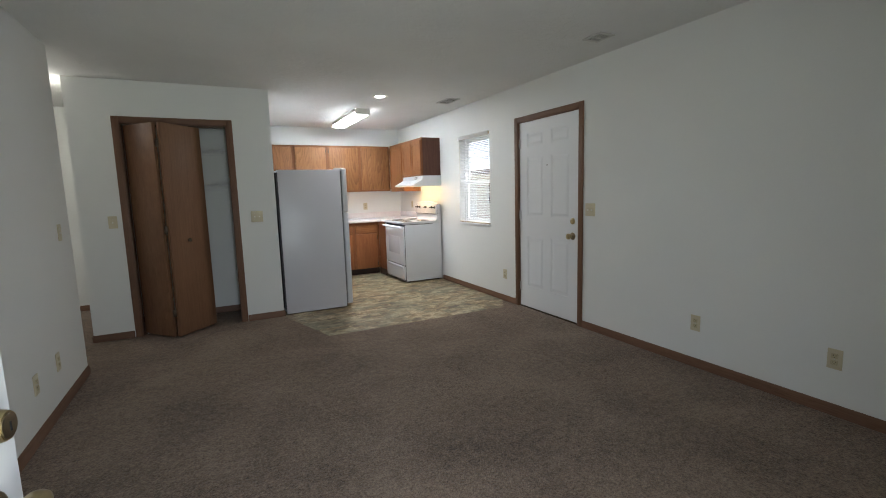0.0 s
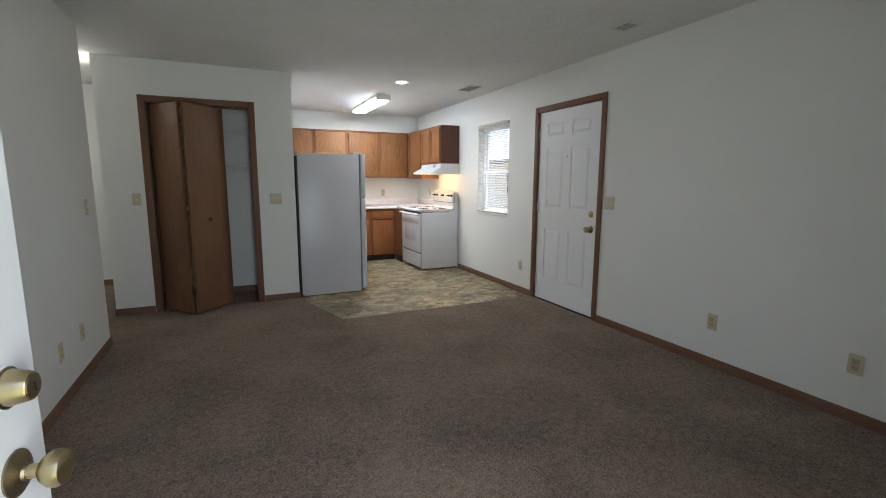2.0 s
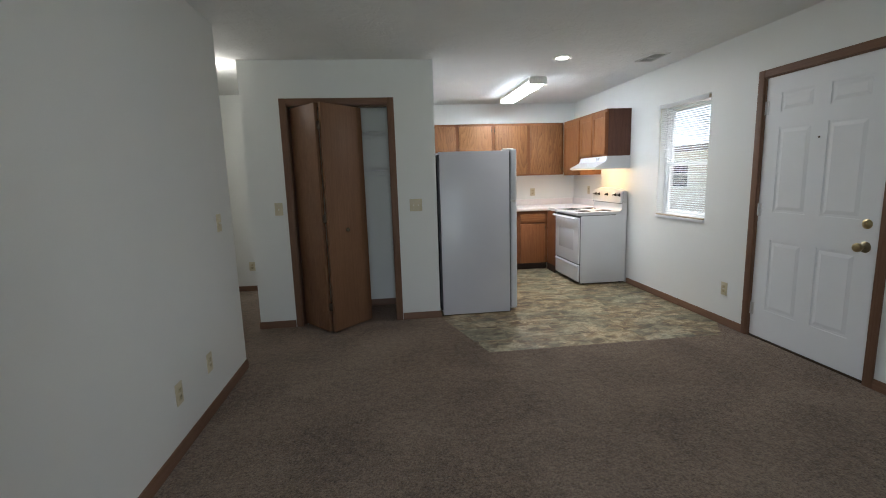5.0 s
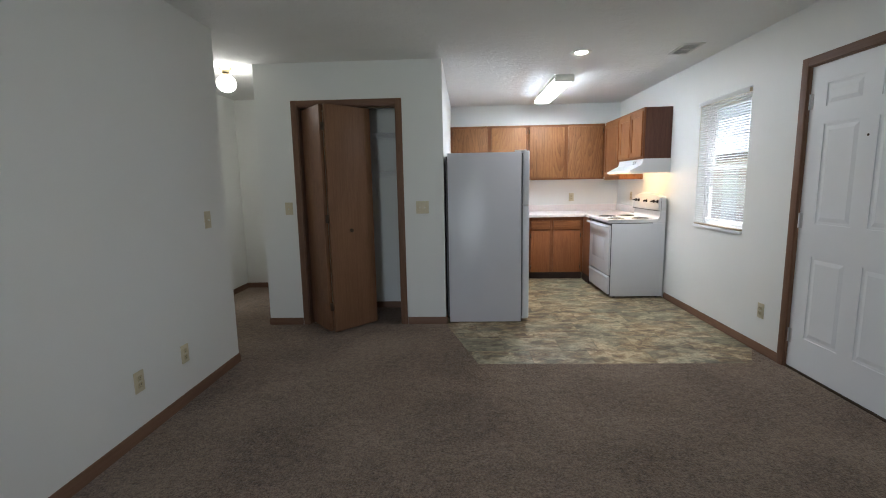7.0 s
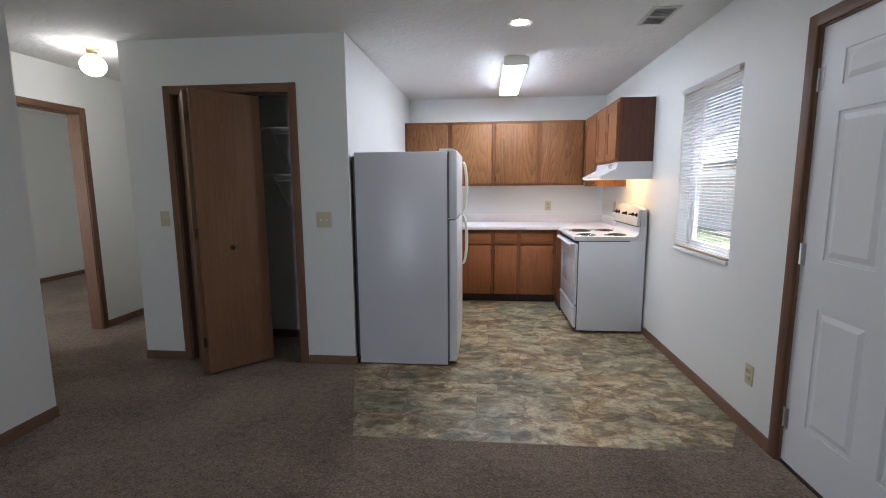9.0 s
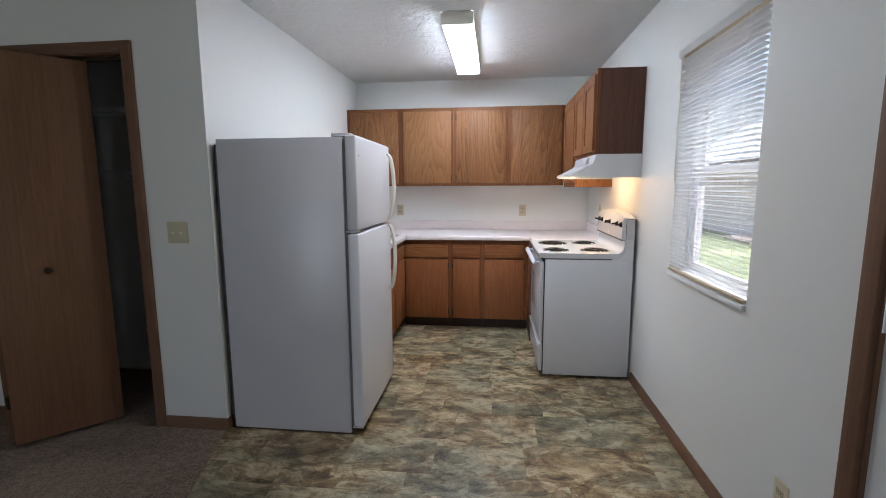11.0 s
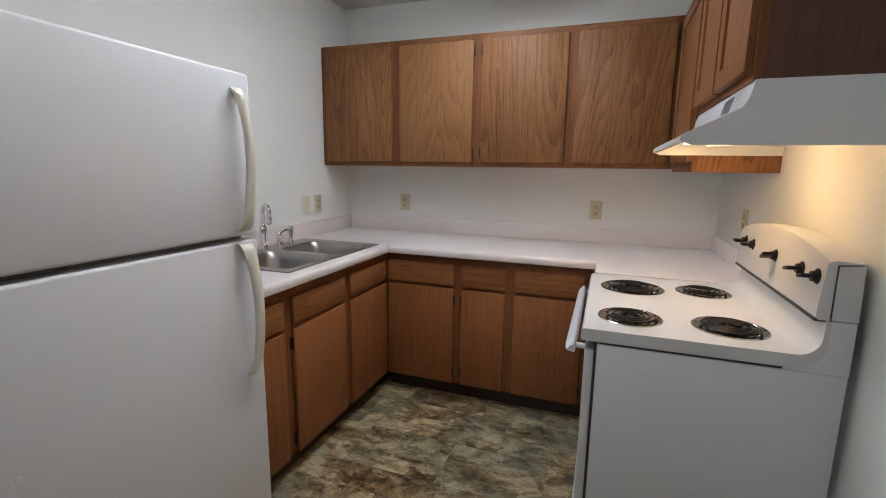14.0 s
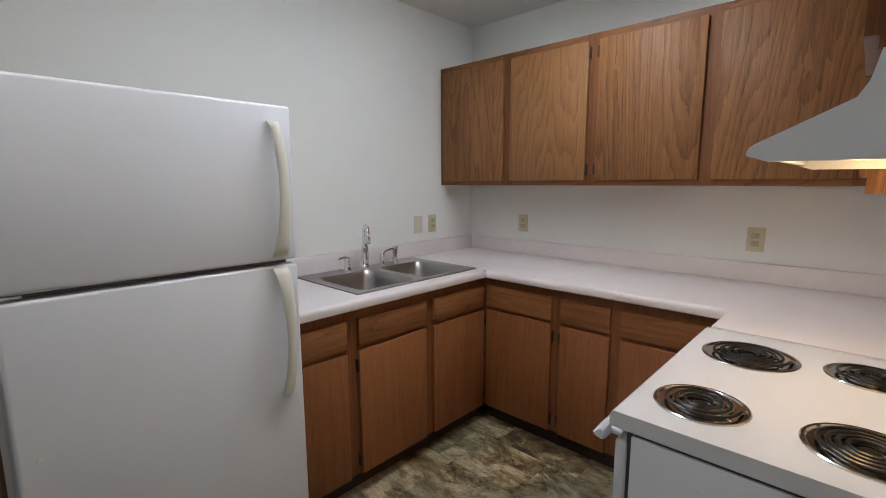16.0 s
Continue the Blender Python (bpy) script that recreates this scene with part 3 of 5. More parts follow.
    for z in (0.22, 1.03, 1.81):
        hg = part("hinge", tube([(-0.006, -0.006, z - 0.05), (-0.006, -0.006, z + 0.05)], 0.0075, 10), NICKEL, root, "pale metal butt hinge")
        part("hinge_leaf", box(-0.004, 0.028, -0.0022, 0.0, z - 0.05, z + 0.05), NICKEL, hg)
    root.matrix_world = pose(*at, 0, 0, turn)
    return root


# closed entry door: hinge on the far side; face looks into the room
panel_door("door_east", (3.262, 4.352, 0.016), -90, "closed white six-panel entry door with brass knob", (0.85, 0.995), "inside", 0.930, 0.086)
panel_door("door_front", (-0.281, 0.209, 0.012), 80.5, "open white six-panel front door with brass locks", (0.86, 1.0), "outside")
solid("door_threshold", box(3.255, 3.39, 3.421, 4.351, -0.05, 0.013, 0.004), BRONZE, "dark metal entry door threshold", "threshold")
solid("front_threshold", box(-0.285, 0.65, 0.03, 0.20, -0.06, 0.006, 0.003), BRONZE, "dark metal front door threshold", "threshold")


def bifold_door():
    o = thing("bifold_door", (-0.205, 5.26, 0.0), "half-open dark brown wooden bifold closet door", "door")
    t = 0.034
    hinge, left, right = Vector((-0.226, 5.062, 0)), Vector((-0.530, 5.440, 0)), Vector((0.115, 5.440, 0))
    for a, b in ((left, hinge), (hinge, right)):
        d = (b - a).normalized()
        nrm = Vector((-d.y, d.x, 0))
        a2, b2 = a + d * (0.034 if a is hinge else 0.004), b - d * (0.058 if b is hinge else 0.004)
        q = [a2, b2, b2 + nrm * t, a2 + nrm * t]
        p = part("leaf", prism([(v.x, v.y) for v in q], 0.022, 2.035, XYZ, r=0.0025), LUAN, o)
        if a is hinge:
            m = a + d * 0.26 - nrm * 0.0
            part("knob", lathe([(0.009, 0), (0.009, 0.012), (0.017, 0.018), (0.018, 0.024), (0.012, 0.030)], (m.x, m.y, 0.935), "-y", 18), BRONZE, o, "small dark wooden pull knob")
        else:
            for z in (0.25, 1.05, 1.85):
                part("hinge", box(hinge.x - 0.024, hinge.x + 0.006, hinge.y + 0.040, hinge.y + 0.056, z - 0.035, z + 0.035, 0.002), BRONZE, o, "small metal leaf hinge")
    part("pivot_pin", tube([(-0.510, 5.452, 0.0), (-0.510, 5.452, 0.03)], 0.006, 8), NICKEL, o)
    part("guide_pin", tube([(0.093, 5.452, 2.03), (0.093, 5.452, 2.052)], 0.005, 8), NICKEL, o)


bifold_door()
solid("closet_track", box(-0.54, 0.35, 5.445, 5.475, 2.04, 2.056), BRONZE, "dark metal bifold closet track", "track")


def wire_shelf(z):
    o = thing("wire_shelf", (-0.06, 5.84, z), "white coated wire closet shelf with hanging lip", "shelf", "closet shelves")
    x0, x1, y0, y1 = -0.83, 0.70, 5.70, 5.995
    for y, zz in ((y0, z), (y0, z - 0.05), (y1 - 0.01, z), (5.84, z - 0.004)):
        part("rail", tube([(x0, y, zz), (x1, y, zz)], 0.0035, 8), WIRE, o)
    bm = bmesh.new()
    for i in range(60):
        x = x0 + 0.012 + i * (x1 - x0 - 0.024) / 59
        tube([(x, y1, z + 0.003), (x, y0, z + 0.003), (x, y0, z - 0.05)], 0.0016, 5, bm)
    part("cross_wires", bm, WIRE, o)
    for x in (-0.45, 0.06, 0.40):
        part("brace", tube([(x, y0 + 0.01, z - 0.02), (x, y1, z - 0.27)], 0.0055, 8), WIRE, o, "white diagonal support brace")


wire_shelf(1.845)
wire_shelf(1.47)


# ---- window, blind ----
def window():
    o = new("window_1")
    ORIGIN[o.name] = Vector((0, 0, 0))
    tagged(o, "white vinyl double-hung kitchen window", "window", kind="structure")
    y0, y1, z0, z1 = 4.955, 5.728, 0.885, 2.06
    part("window_frame", sheet([y0, y1], [z0, z1], [(y0 + 0.035, y1 - 0.035, z0 + 0.035, z1 - 0.035)], 3.325, 3.39, ALONG_Y), VINYLW, o)
    mid = 1.44
    for a, b, x in ((z0 + 0.035, mid + 0.02, 3.335), (mid - 0.02, z1 - 0.035, 3.362)):
        s = part("sash", sheet([y0 + 0.035, y1 - 0.035], [a, b], [(y0 + 0.075, y1 - 0.075, a + 0.04, b - 0.04)], x, x + 0.024, ALONG_Y), VINYLW, o)
        g = part("pane", box(x + 0.010, x + 0.014, y0 + 0.075, y1 - 0.075, a + 0.04, b - 0.04), GLASS, s)
        g.visible_shadow = False
    part("lock", box(3.318, 3.335, 5.34, 5.39, mid + 0.005, mid + 0.022, 0.004), VINYLW, o)
    part("window_sill", box(3.241, 3.33, y0 + 0.001, y1 - 0.001, z0 + 0.001, z0 + 0.020, 0.003), VINYLW, o, "white painted window sill")
    part("sill_nosing", box(3.232, 3.2495, y0 + 0.001, y1 - 0.001, z0 - 0.004, z0 + 0.0195, 0.003), VINYLW, o, "white painted sill edge")


window()


def mini_blind():
    y0, y1 = 4.962, 5.722
    xc = 3.252
    o = thing("mini_blind", (xc, (y0 + y1) / 2, 0.905), "white aluminium mini blind, lowered, slats half open", "blind")
    part("headrail", box(xc - 0.020, xc + 0.014, y0, y1, 2.018, 2.048, 0.003), TAN, o, "yellowed blind headrail")
    part("valance", box(xc - 0.026, xc - 0.021, y0 - 0.004, y1 + 0.003, 2.012, 2.052, 0.002), SLAT, o)
    part("bottom_rail", box(xc - 0.015, xc + 0.012, y0 + 0.004, y1 - 0.004, 0.906, 0.922, 0.004), TAN, o, "yellowed blind bottom rail")
    tilt = radians(14)
    bm = bmesh.new()
    rows = []
    for s in (-1, -0.5, 0, 0.5, 1):
        u, c = s * 0.0125, 0.0016 * (1 - s * s)
        x, z = u * math.cos(tilt) + c * math.sin(tilt), -u * math.sin(tilt) + c * math.cos(tilt)
        rows.append([bm.verts.new((x, y, z + k)) for y in (y0 + 0.004, y1 - 0.004) for k in (0, -0.0005)])
    for a, b in zip(rows, rows[1:]):
        bm.faces.new((a[0], a[2], b[2], b[0]))
        bm.faces.new((a[1], b[1], b[3], a[3]))
    me = mesh_of("slat", bm, SLAT, 60)
    z, n = 0.937, 51
    for i in range(n):
        s = new("slat", me)
        s.parent = o
        s.location = (0, -(y0 + y1) / 2, z + i * 0.02125 - 0.905)
    for y in (y0 + 0.11, y1 - 0.11, (y0 + y1) / 2):
        for dx in (-0.0128, 0.0128):
            part("ladder_cord", tube([(xc + dx, y, 0.92), (xc + dx, y, 2.02)], 0.0005, 5), SLAT, o)
    part("tilt_wand", tube([(xc - 0.03, 5.665, 2.02), (xc - 0.032, 5.662, 1.70), (xc - 0.033, 5.660, 1.39)], 0.004, 6), WHITEPL, o, "clear plastic tilt wand")
    for y in (5.10, 5.355, 5.61):
        part("rail_button", lathe([(0.006, 0), (0.005, 0.004)], (xc - 0.015, y, 0.914), "-x", 10), TAN, o)


mini_blind()


# ---- ceiling fixtures ----
def fluorescent():
    o = thing("fluorescent_light", (2.037, 6.775, CH), "lit white fluorescent wraparound ceiling light", "ceiling light")
    x0, x1, y0, y1 = 1.936, 2.138, 6.125, 7.425
    part("housing", box(x0 + 0.012, x1 - 0.012, y0 + 0.004, y1 - 0.004, CH - 0.018, CH, 0.003), WHITEPL, o)
    # opaque strips added to keep the diffuser from overlighting the ceiling
    for a in (x0 - 0.001, x1 - 0.002):
        part("side_light_stop", box(a, a + 0.003, y0 + 0.0145, y1 - 0.0145, CH - 0.050, CH - 0.002), WHITEPL, o, "white strip added to hold back side light")
    prof = [(x0 + 0.003, CH - 0.0185), (x0 + 0.003, CH - 0.060), (x0 + 0.012, CH - 0.074), (x0 + 0.034, CH - 0.080), (x1 - 0.034, CH - 0.080), (x1 - 0.012, CH - 0.074), (x1 - 0.003, CH - 0.060), (x1 - 0.003, CH - 0.0185)]
    part("diffuser", prism(prof, y0 + 0.0145, y1 - 0.0145, ALONG_X), TUBE, o, "glowing ribbed acrylic diffuser")
    for a, b in ((y0, y0 + 0.014), (y1 - 0.014, y1)):
        part("end_cap", box(x0 - 0.002, x1 + 0.002, a, b, CH - 0.082, CH - 0.006, 0.003), WHITEPL, o, "white enamelled end cap")


fluorescent()


def recessed_lamp():
    c = (2.01, 5.35, CH)
    o = thing("recessed_light", c, "lit round recessed ceiling lamp, white trim", "ceiling light")
    part("trim_ring", lathe([(0.092, 0.0), (0.092, 0.004), (0.085, 0.008), (0.066, 0.006), (0.056, 0.0015)], c, "-z", 40), WHITEPL, o)
    part("bulb", lathe([(0.055, 0.0), (0.053, 0.004), (0.036, 0.009), (0.001, 0.011)], c, "-z", 32), BULB, o, "glowing frosted bulb")


recessed_lamp()


def hall_lamp():
    c = Vector((-1.245, 5.51, CH))
    o = thing("hall_ceiling_light", c, "lit opal glass globe on brass holder", "ceiling light")
    part("canopy", lathe([(0.058, 0), (0.058, 0.008), (0.050, 0.014), (0.036, 0.022), (0.036, 0.040), (0.046, 0.052), (0.046, 0.062)], c, "-z"), BRASS, o, "brass ceiling canopy")
    prof = [(0.040, 0.060)] + [(max(0.001, 0.086 * math.sin(a)), 0.138 - 0.078 * math.cos(a)) for a in (radians(28 + 152 * k / 14) for k in range(15))]
    part("globe", lathe(prof, c, "-z", 32), GLOBE, o, "glowing opal glass globe")


hall_lamp()


def ceiling_vent(cx, cy, sx, sy):
    o = thing("ceiling_vent", (cx, cy, CH), "grey louvred metal ceiling air register", "vent", "ceiling registers")
    x0, x1, y0, y1 = cx - sx / 2, cx + sx / 2, cy - sy / 2, cy + sy / 2
    part("frame", sheet([x0, x1], [y0, y1], [(x0 + 0.022, x1 - 0.022, y0 + 0.022, y1 - 0.022)], CH - 0.008, CH, XYZ), VENT, o)
    part("backing", box(x0 + 0.02, x1 - 0.02, y0 + 0.02, y1 - 0.02, CH - 0.001, CH + 0.002), DUCT, o)
    part("middle_bar", box(x0 + 0.02, x1 - 0.02, cy - 0.006, cy + 0.006, CH - 0.0125, CH - 0.002), VENT, o)
    n = 12
    for i in range(n):
        y = y0 + 0.03 + i * (sy - 0.06) / (n - 1)
        part("louvre", prism([(y - 0.008, CH - 0.010), (y - 0.006, CH - 0.011), (y + 0.008, CH - 0.002), (y + 0.006, CH - 0.001)], x0 + 0.02, x1 - 0.02, lambda u, v, w: (w, u, v)), VENT, o)


ceiling_vent(2.868, 2.82, 0.15, 0.18)
ceiling_vent(2.89, 5.325, 0.17, 0.32)


# ---- outlets and switches ----
def plate_mesh(w, h):
    bm = box(-w / 2, w / 2, -0.006, 0, -h / 2, h / 2, 0.0025)
    return bm


def outlet():
    o = thing("wall_outlet", (0, 0, 0), "ivory duplex outlet with ivory wall plate", "outlet", "wall outlets")
    part("plate", plate_mesh(0.072, 0.116), IVORY, o)
    for z in (-0.0195, 0.0195):
        s = part("socket", box(-0.0165, 0.0165, -0.0085, -0.0055, z - 0.0135, z + 0.0135, 0.004, 2), IVORYD, o)
        for x in (-0.006, 0.006):
            part("slot", box(x - 0.0011, x + 0.0011, -0.0088, -0.0082, z - 0.001, z + 0.007), BLACK, s)
        part("slot", lathe([(0.0022, 0), (0.0022, 0.0005)], (0, -0.0084, z - 0.007), "-y", 8), BLACK, s)
    part("screw", lathe([(0.003, 0), (0.003, 0.001)], (0, -0.006, 0), "-y", 10), NICKEL, o)
    return o


def switch(gang, toggles=True, material=IVORY, label="ivory toggle light switch plate"):
    o = thing("light_switch", (0, 0, 0), label, "switch", "light switches")
    w = 0.072 + 0.046 * (gang - 1)
    part("plate", plate_mesh(w, 0.116), material, o)
    for g in range(gang):
        x = (g - (gang - 1) / 2) * 0.046
        if toggles:
            bm = box(x - 0.005, x + 0.005, -0.018, -0.005, -0.006, 0.006, 0.002)
            bmesh.ops.rotate(bm, verts=bm.verts, cent=(x, -0.005, 0), matrix=Matrix.Rotation(radians(25), 3, "X"))
            part("toggle", bm, WHITEPL, o)
        for z in (-0.03, 0.03):
            part("screw", lathe([(0.0028, 0), (0.0028, 0.001)], (x, -0.006, z), "-y", 10), NICKEL, o)
    return o


def put(first, places):
    for p in places[1:]:
        copy_thing(first, pose(*p[:3], 0, 0, p[3]))
    first.matrix_basis = pose(*places[0][:3], 0, 0, places[0][3])


FE, FN, FW = -90, 0, 90
put(outlet(), [(3.25, 4.645, 0.325, FE), (3.25, 2.217, 0.328, FE), (3.25, 1.383, 0.328, FE), (-0.80, 3.812, 0.315, FW), (-0.80, 3.404, 0.315, FW), (1.265, 7.99, 1.112, FN), (2.577, 7.99, 1.110, FN), (0.807, 7.575, 1.112, FW), (3.25, 7.44, 1.13, FE), (-1.46, 7.05, 0.32, FN)])
put(switch(2, label="ivory double toggle switch plate"), [(3.25, 3.268, 1.128, FE), (0.585, 5.40, 1.126, FN)])
put(switch(1), [(-0.683, 5.40, 1.134, FN), (-0.80, 4.205, 1.126, FW)])
put(switch(1, False, PALEPL, "pale blank wall plate beside the sink"), [(0.806, 7.445, 1.11, FW)])
put(switch(1, False, IVORY, "ivory blank wall plate"), [(3.25, 0.975, 0.33, FE)])

# ---- kitchen cabinets ----
def flat_door(u0, u1, z0, z1, face, place, material, parent, out=-1, name="door", thick=0.018):
    w = sorted((face, face - out * thick))
    return part(name, prism([(u0, z0), (u1, z0), (u1, z1), (u0, z1)], w[0], w[1], place, r=0.004, seg=2), material, parent)


def frame_door(u0, u1, z0, z1, face, place, parent):
    """A door with stiles, rails and a recessed panel; its face is at face and it looks to the lower side."""
    s = 0.055
    d = part("door", sheet([u0, u1], [z0, z1], [(u0 + s, u1 - s, z0 + s, z1 - s)], face, face + 0.018, place), OAKSHADE, parent)
    part("door_panel", prism([(u0 + s, z0 + s), (u1 - s, z0 + s), (u1 - s, z1 - s), (u0 + s, z1 - s)], face + 0.008, face + 0.014, place), OAKSHADE, d)
    return d


def hinge_at(u, z, face, place, parent):
    part("hinge", prism([(u - 0.005, z - 0.028), (u + 0.005, z - 0.028), (u + 0.005, z + 0.028), (u - 0.005, z + 0.028)], face - 0.004, face + 0.02, place, r=0.0015), BRONZE, parent, "small dark bronze hinge")


def face_frame(u0, u1, z0, z1, stiles, rails, face, place, parent, up, flat, t=0.019):
    """Upright stiles with rails between them."""
    us = sorted(stiles)
    for a, b in us:
        part("stile", prism([(a, z0), (b, z0), (b, z1), (a, z1)], face, face + t, place), up, parent)
    for (a, b), (c, d) in zip(us, us[1:]):
        for r0, r1 in rails:
            part("rail", prism([(b, r0), (c, r0), (c, r1), (b, r1)], face + 0.0004, face + t, place), flat, parent)


UZ0, UZ1 = 1.367, 2.122
for u0, u1, doors in ((0.809, 1.877, [(0.842, 1.326, 0.842), (1.379, 1.853, 1.858)]), (1.878, 2.944, [(1.908, 2.388, 1.903), (2.441, 2.914, 2.919)])):
    cab = thing("upper_cabinet", ((u0 + u1) / 2, 7.82, UZ0), "brown oak two-door wall cabinet with plain doors", "cabinet", "wall cabinets")
    part("body", box(u0 + 0.001, u1 - 0.001, 7.685, 7.988, UZ0 + 0.012, UZ1), OAK, cab)
    mid = (doors[0][1] + doors[1][0]) / 2
    face_frame(u0, u1, UZ0, UZ1, [(u0, u0 + 0.04), (mid - 0.04, mid + 0.04), (u1 - 0.04, u1)], [(UZ0, UZ0 + 0.04), (UZ1 - 0.05, UZ1)], 7.666, ALONG_X, cab, OAKF, OAKR)
    for a, b, hg in doors:
        d = flat_door(a, b, 1.394, 2.086, 7.648, ALONG_X, OAK, cab)
        for z in (1.45, 2.03):
            hinge_at(hg, z, 7.654, ALONG_X, d)

cab = thing("corner_upper_cabinet", (3.10, 7.4, UZ0), "brown oak wall cabinet with framed door, beside hood", "cabinet", "wall cabinets")
# paler oak than the doors, to put the hood lamp's glow into the side
part("body", box(2.965, 3.249, 7.062, 7.657, UZ0 - 0.014, UZ1), OAK, cab, "oak cabinet side, paler to suit the hood light")
face_frame(7.062, 7.657, UZ0 - 0.014, UZ1, [(7.062, 7.10), (7.61, 7.639)], [(UZ0 - 0.014, UZ0 + 0.04), (UZ1 - 0.05, UZ1)], 2.946, ALONG_Y, cab, OAKF, OAKR)
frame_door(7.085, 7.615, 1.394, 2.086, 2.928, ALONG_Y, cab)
cab = thing("hood_upper_cabinet", (3.10, 6.69, 1.572), "short brown oak two-door cabinet above the hood", "cabinet", "wall cabinets")
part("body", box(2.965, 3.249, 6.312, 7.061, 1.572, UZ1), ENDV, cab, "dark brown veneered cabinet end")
face_frame(6.312, 7.061, 1.572, UZ1, [(6.312, 6.345), (6.665, 6.70), (7.03, 7.061)], [(1.572, 1.605), (UZ1 - 0.05, UZ1)], 2.946, ALONG_Y, cab, OAKF, OAKR)
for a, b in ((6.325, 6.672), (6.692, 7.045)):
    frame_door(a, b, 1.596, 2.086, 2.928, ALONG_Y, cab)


def base_unit(u0, u1, front, back, place, d0, d1, label, hinge_left, top=0.868):
    """A base cabinet: toe kick, carcass, face frame, a drawer front above a door. front: the face-frame plane."""
    s = 1 if back > front else -1
    at = place((u0 + u1) / 2, 0.0, (front + back) / 2)
    o = thing("base_cabinet", at, label, "cabinet", "base cabinets")
    lo, hi = sorted((front + s * 0.02, back))
    part("body", prism([(u0 + 0.001, 0.1), (u1 - 0.001, 0.1), (u1 - 0.001, top), (u0 + 0.001, top)], lo, hi, place), OAKB, o)
    k0, k1 = sorted((front + s * 0.055, front + s * 0.068))
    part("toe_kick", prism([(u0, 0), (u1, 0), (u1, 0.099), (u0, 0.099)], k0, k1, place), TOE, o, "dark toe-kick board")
    f0, f1 = sorted((front, front + s * 0.019))
    for a, b in ((u0, d0 + 0.008), (d1 - 0.008, u1)):
        part("stile", prism([(a, 0.1), (b, 0.1), (b, 0.868), (a, 0.868)], f0, f1, place), OAKBF, o)
    g0, g1 = sorted((front + s * 0.0005, front + s * 0.019))
    for r0, r1 in ((0.1, 0.122), (0.66, 0.705), (0.808, 0.868)):
        part("rail", prism([(d0 + 0.008, r0), (d1 - 0.008, r0), (d1 - 0.008, r1), (d0 + 0.008, r1)], g0, g1, place), OAKBF, o)
    p0, p1 = sorted((front, front - s * 0.018))
    part("drawer_front", prism([(d0, 0.695), (d1, 0.695), (d1, 0.816), (d0, 0.816)], p0, p1, place, r=0.004), OAKBR, o)
    d = part("door", prism([(d0, 0.102), (d1, 0.102), (d1, 0.676), (d0, 0.676)], p0, p1, place, r=0.004), OAKB, o)
    u = d0 - 0.005 if hinge_left else d1 + 0.005
    for z in (0.17, 0.61):
        q0, q1 = sorted((front + s * 0.001, front - s * 0.016))
        part("hinge", prism([(u - 0.005, z - 0.028), (u + 0.005, z - 0.028), (u + 0.005, z + 0.028), (u - 0.005, z + 0.028)], q0, q1, place, r=0.0015), BRONZE, d, "small dark bronze hinge")


LB = "reddish-brown oak base cabinet with drawer and door"
base_unit(6.18, 6.466, 1.414, 0.83, ALONG_Y, 6.222, 6.437, LB + " beside the fridge", True)
base_unit(6.467, 6.926, 1.414, 0.83, ALONG_Y, 6.496, 6.899, "reddish-brown oak sink cabinet with false drawer front", True, 0.68)
base_unit(6.927, 7.383, 1.414, 0.83, ALONG_Y, 6.954, 7.360, LB + " in the corner", False, 0.68)
base_unit(1.415, 1.874, 7.384, 7.985, ALONG_X, 1.438, 1.847, LB + " under the worktop", False)
base_unit(1.875, 2.174, 7.384, 7.985, ALONG_X, 1.897, 2.148, "narrow reddish-brown oak base cabinet, paler drawer", True)
base_unit(2.175, 2.603, 7.384, 7.985, ALONG_X, 2.199, 2.560, LB + " beside the range", False)

filler = thing("filler_panel", (2.602, 7.227, 0.0), "narrow reddish-brown oak filler between cabinet and range", "panel")
part("board", box(2.6035, 2.6115, 7.072, 7.383, 0.10, 0.866), OAKBF, filler)
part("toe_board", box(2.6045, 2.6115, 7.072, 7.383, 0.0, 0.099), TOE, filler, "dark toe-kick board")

# ---- worktop, sink, tap ----
def worktop():
    o = thing("worktop", (1.5, 7.5, 0.868), "pale pinkish-white laminate L-shaped kitchen worktop", "worktop")
    z0, z1 = 0.868, 0.906
    bm = sheet([0.797, 1.435, 2.612, 3.248], [6.185, 7.076, 7.354, 7.988], [(0.903, 1.363, 6.56, 7.30), (1.435, 2.612, 6.1, 7.354), (2.612, 3.3, 6.1, 7.076)], z0, z1, XYZ)
    part("slab", bm, WORK, o)

    def nose(a, b, place):
        prof = [(0.0, z0 - 0.004), (0.016, z0 - 0.004), (0.020, z0), (0.022, z0 + 0.014), (0.021, z1 - 0.010), (0.016, z1 - 0.003), (0.009, z1 - 0.0002), (0.0, z1)]
        return prism(prof, a, b, place)

    part("front_edge", nose(6.185, 7.332, lambda p, q, u: (1.435 + p, u, q)), WORK, o)
    part("front_edge", nose(1.457, 2.612, lambda p, q, u: (u, 7.354 - p, q)), WORK, o)
    t = 0.019
    for args in ((0.797, 0.812 + t, 6.185, 7.969), (0.812, 3.248, 7.969, 7.988), (3.229, 3.248, 7.076, 7.969)):
        part("splash", box(*args, z1, 1.000, 0.004), WORK, o)


worktop()


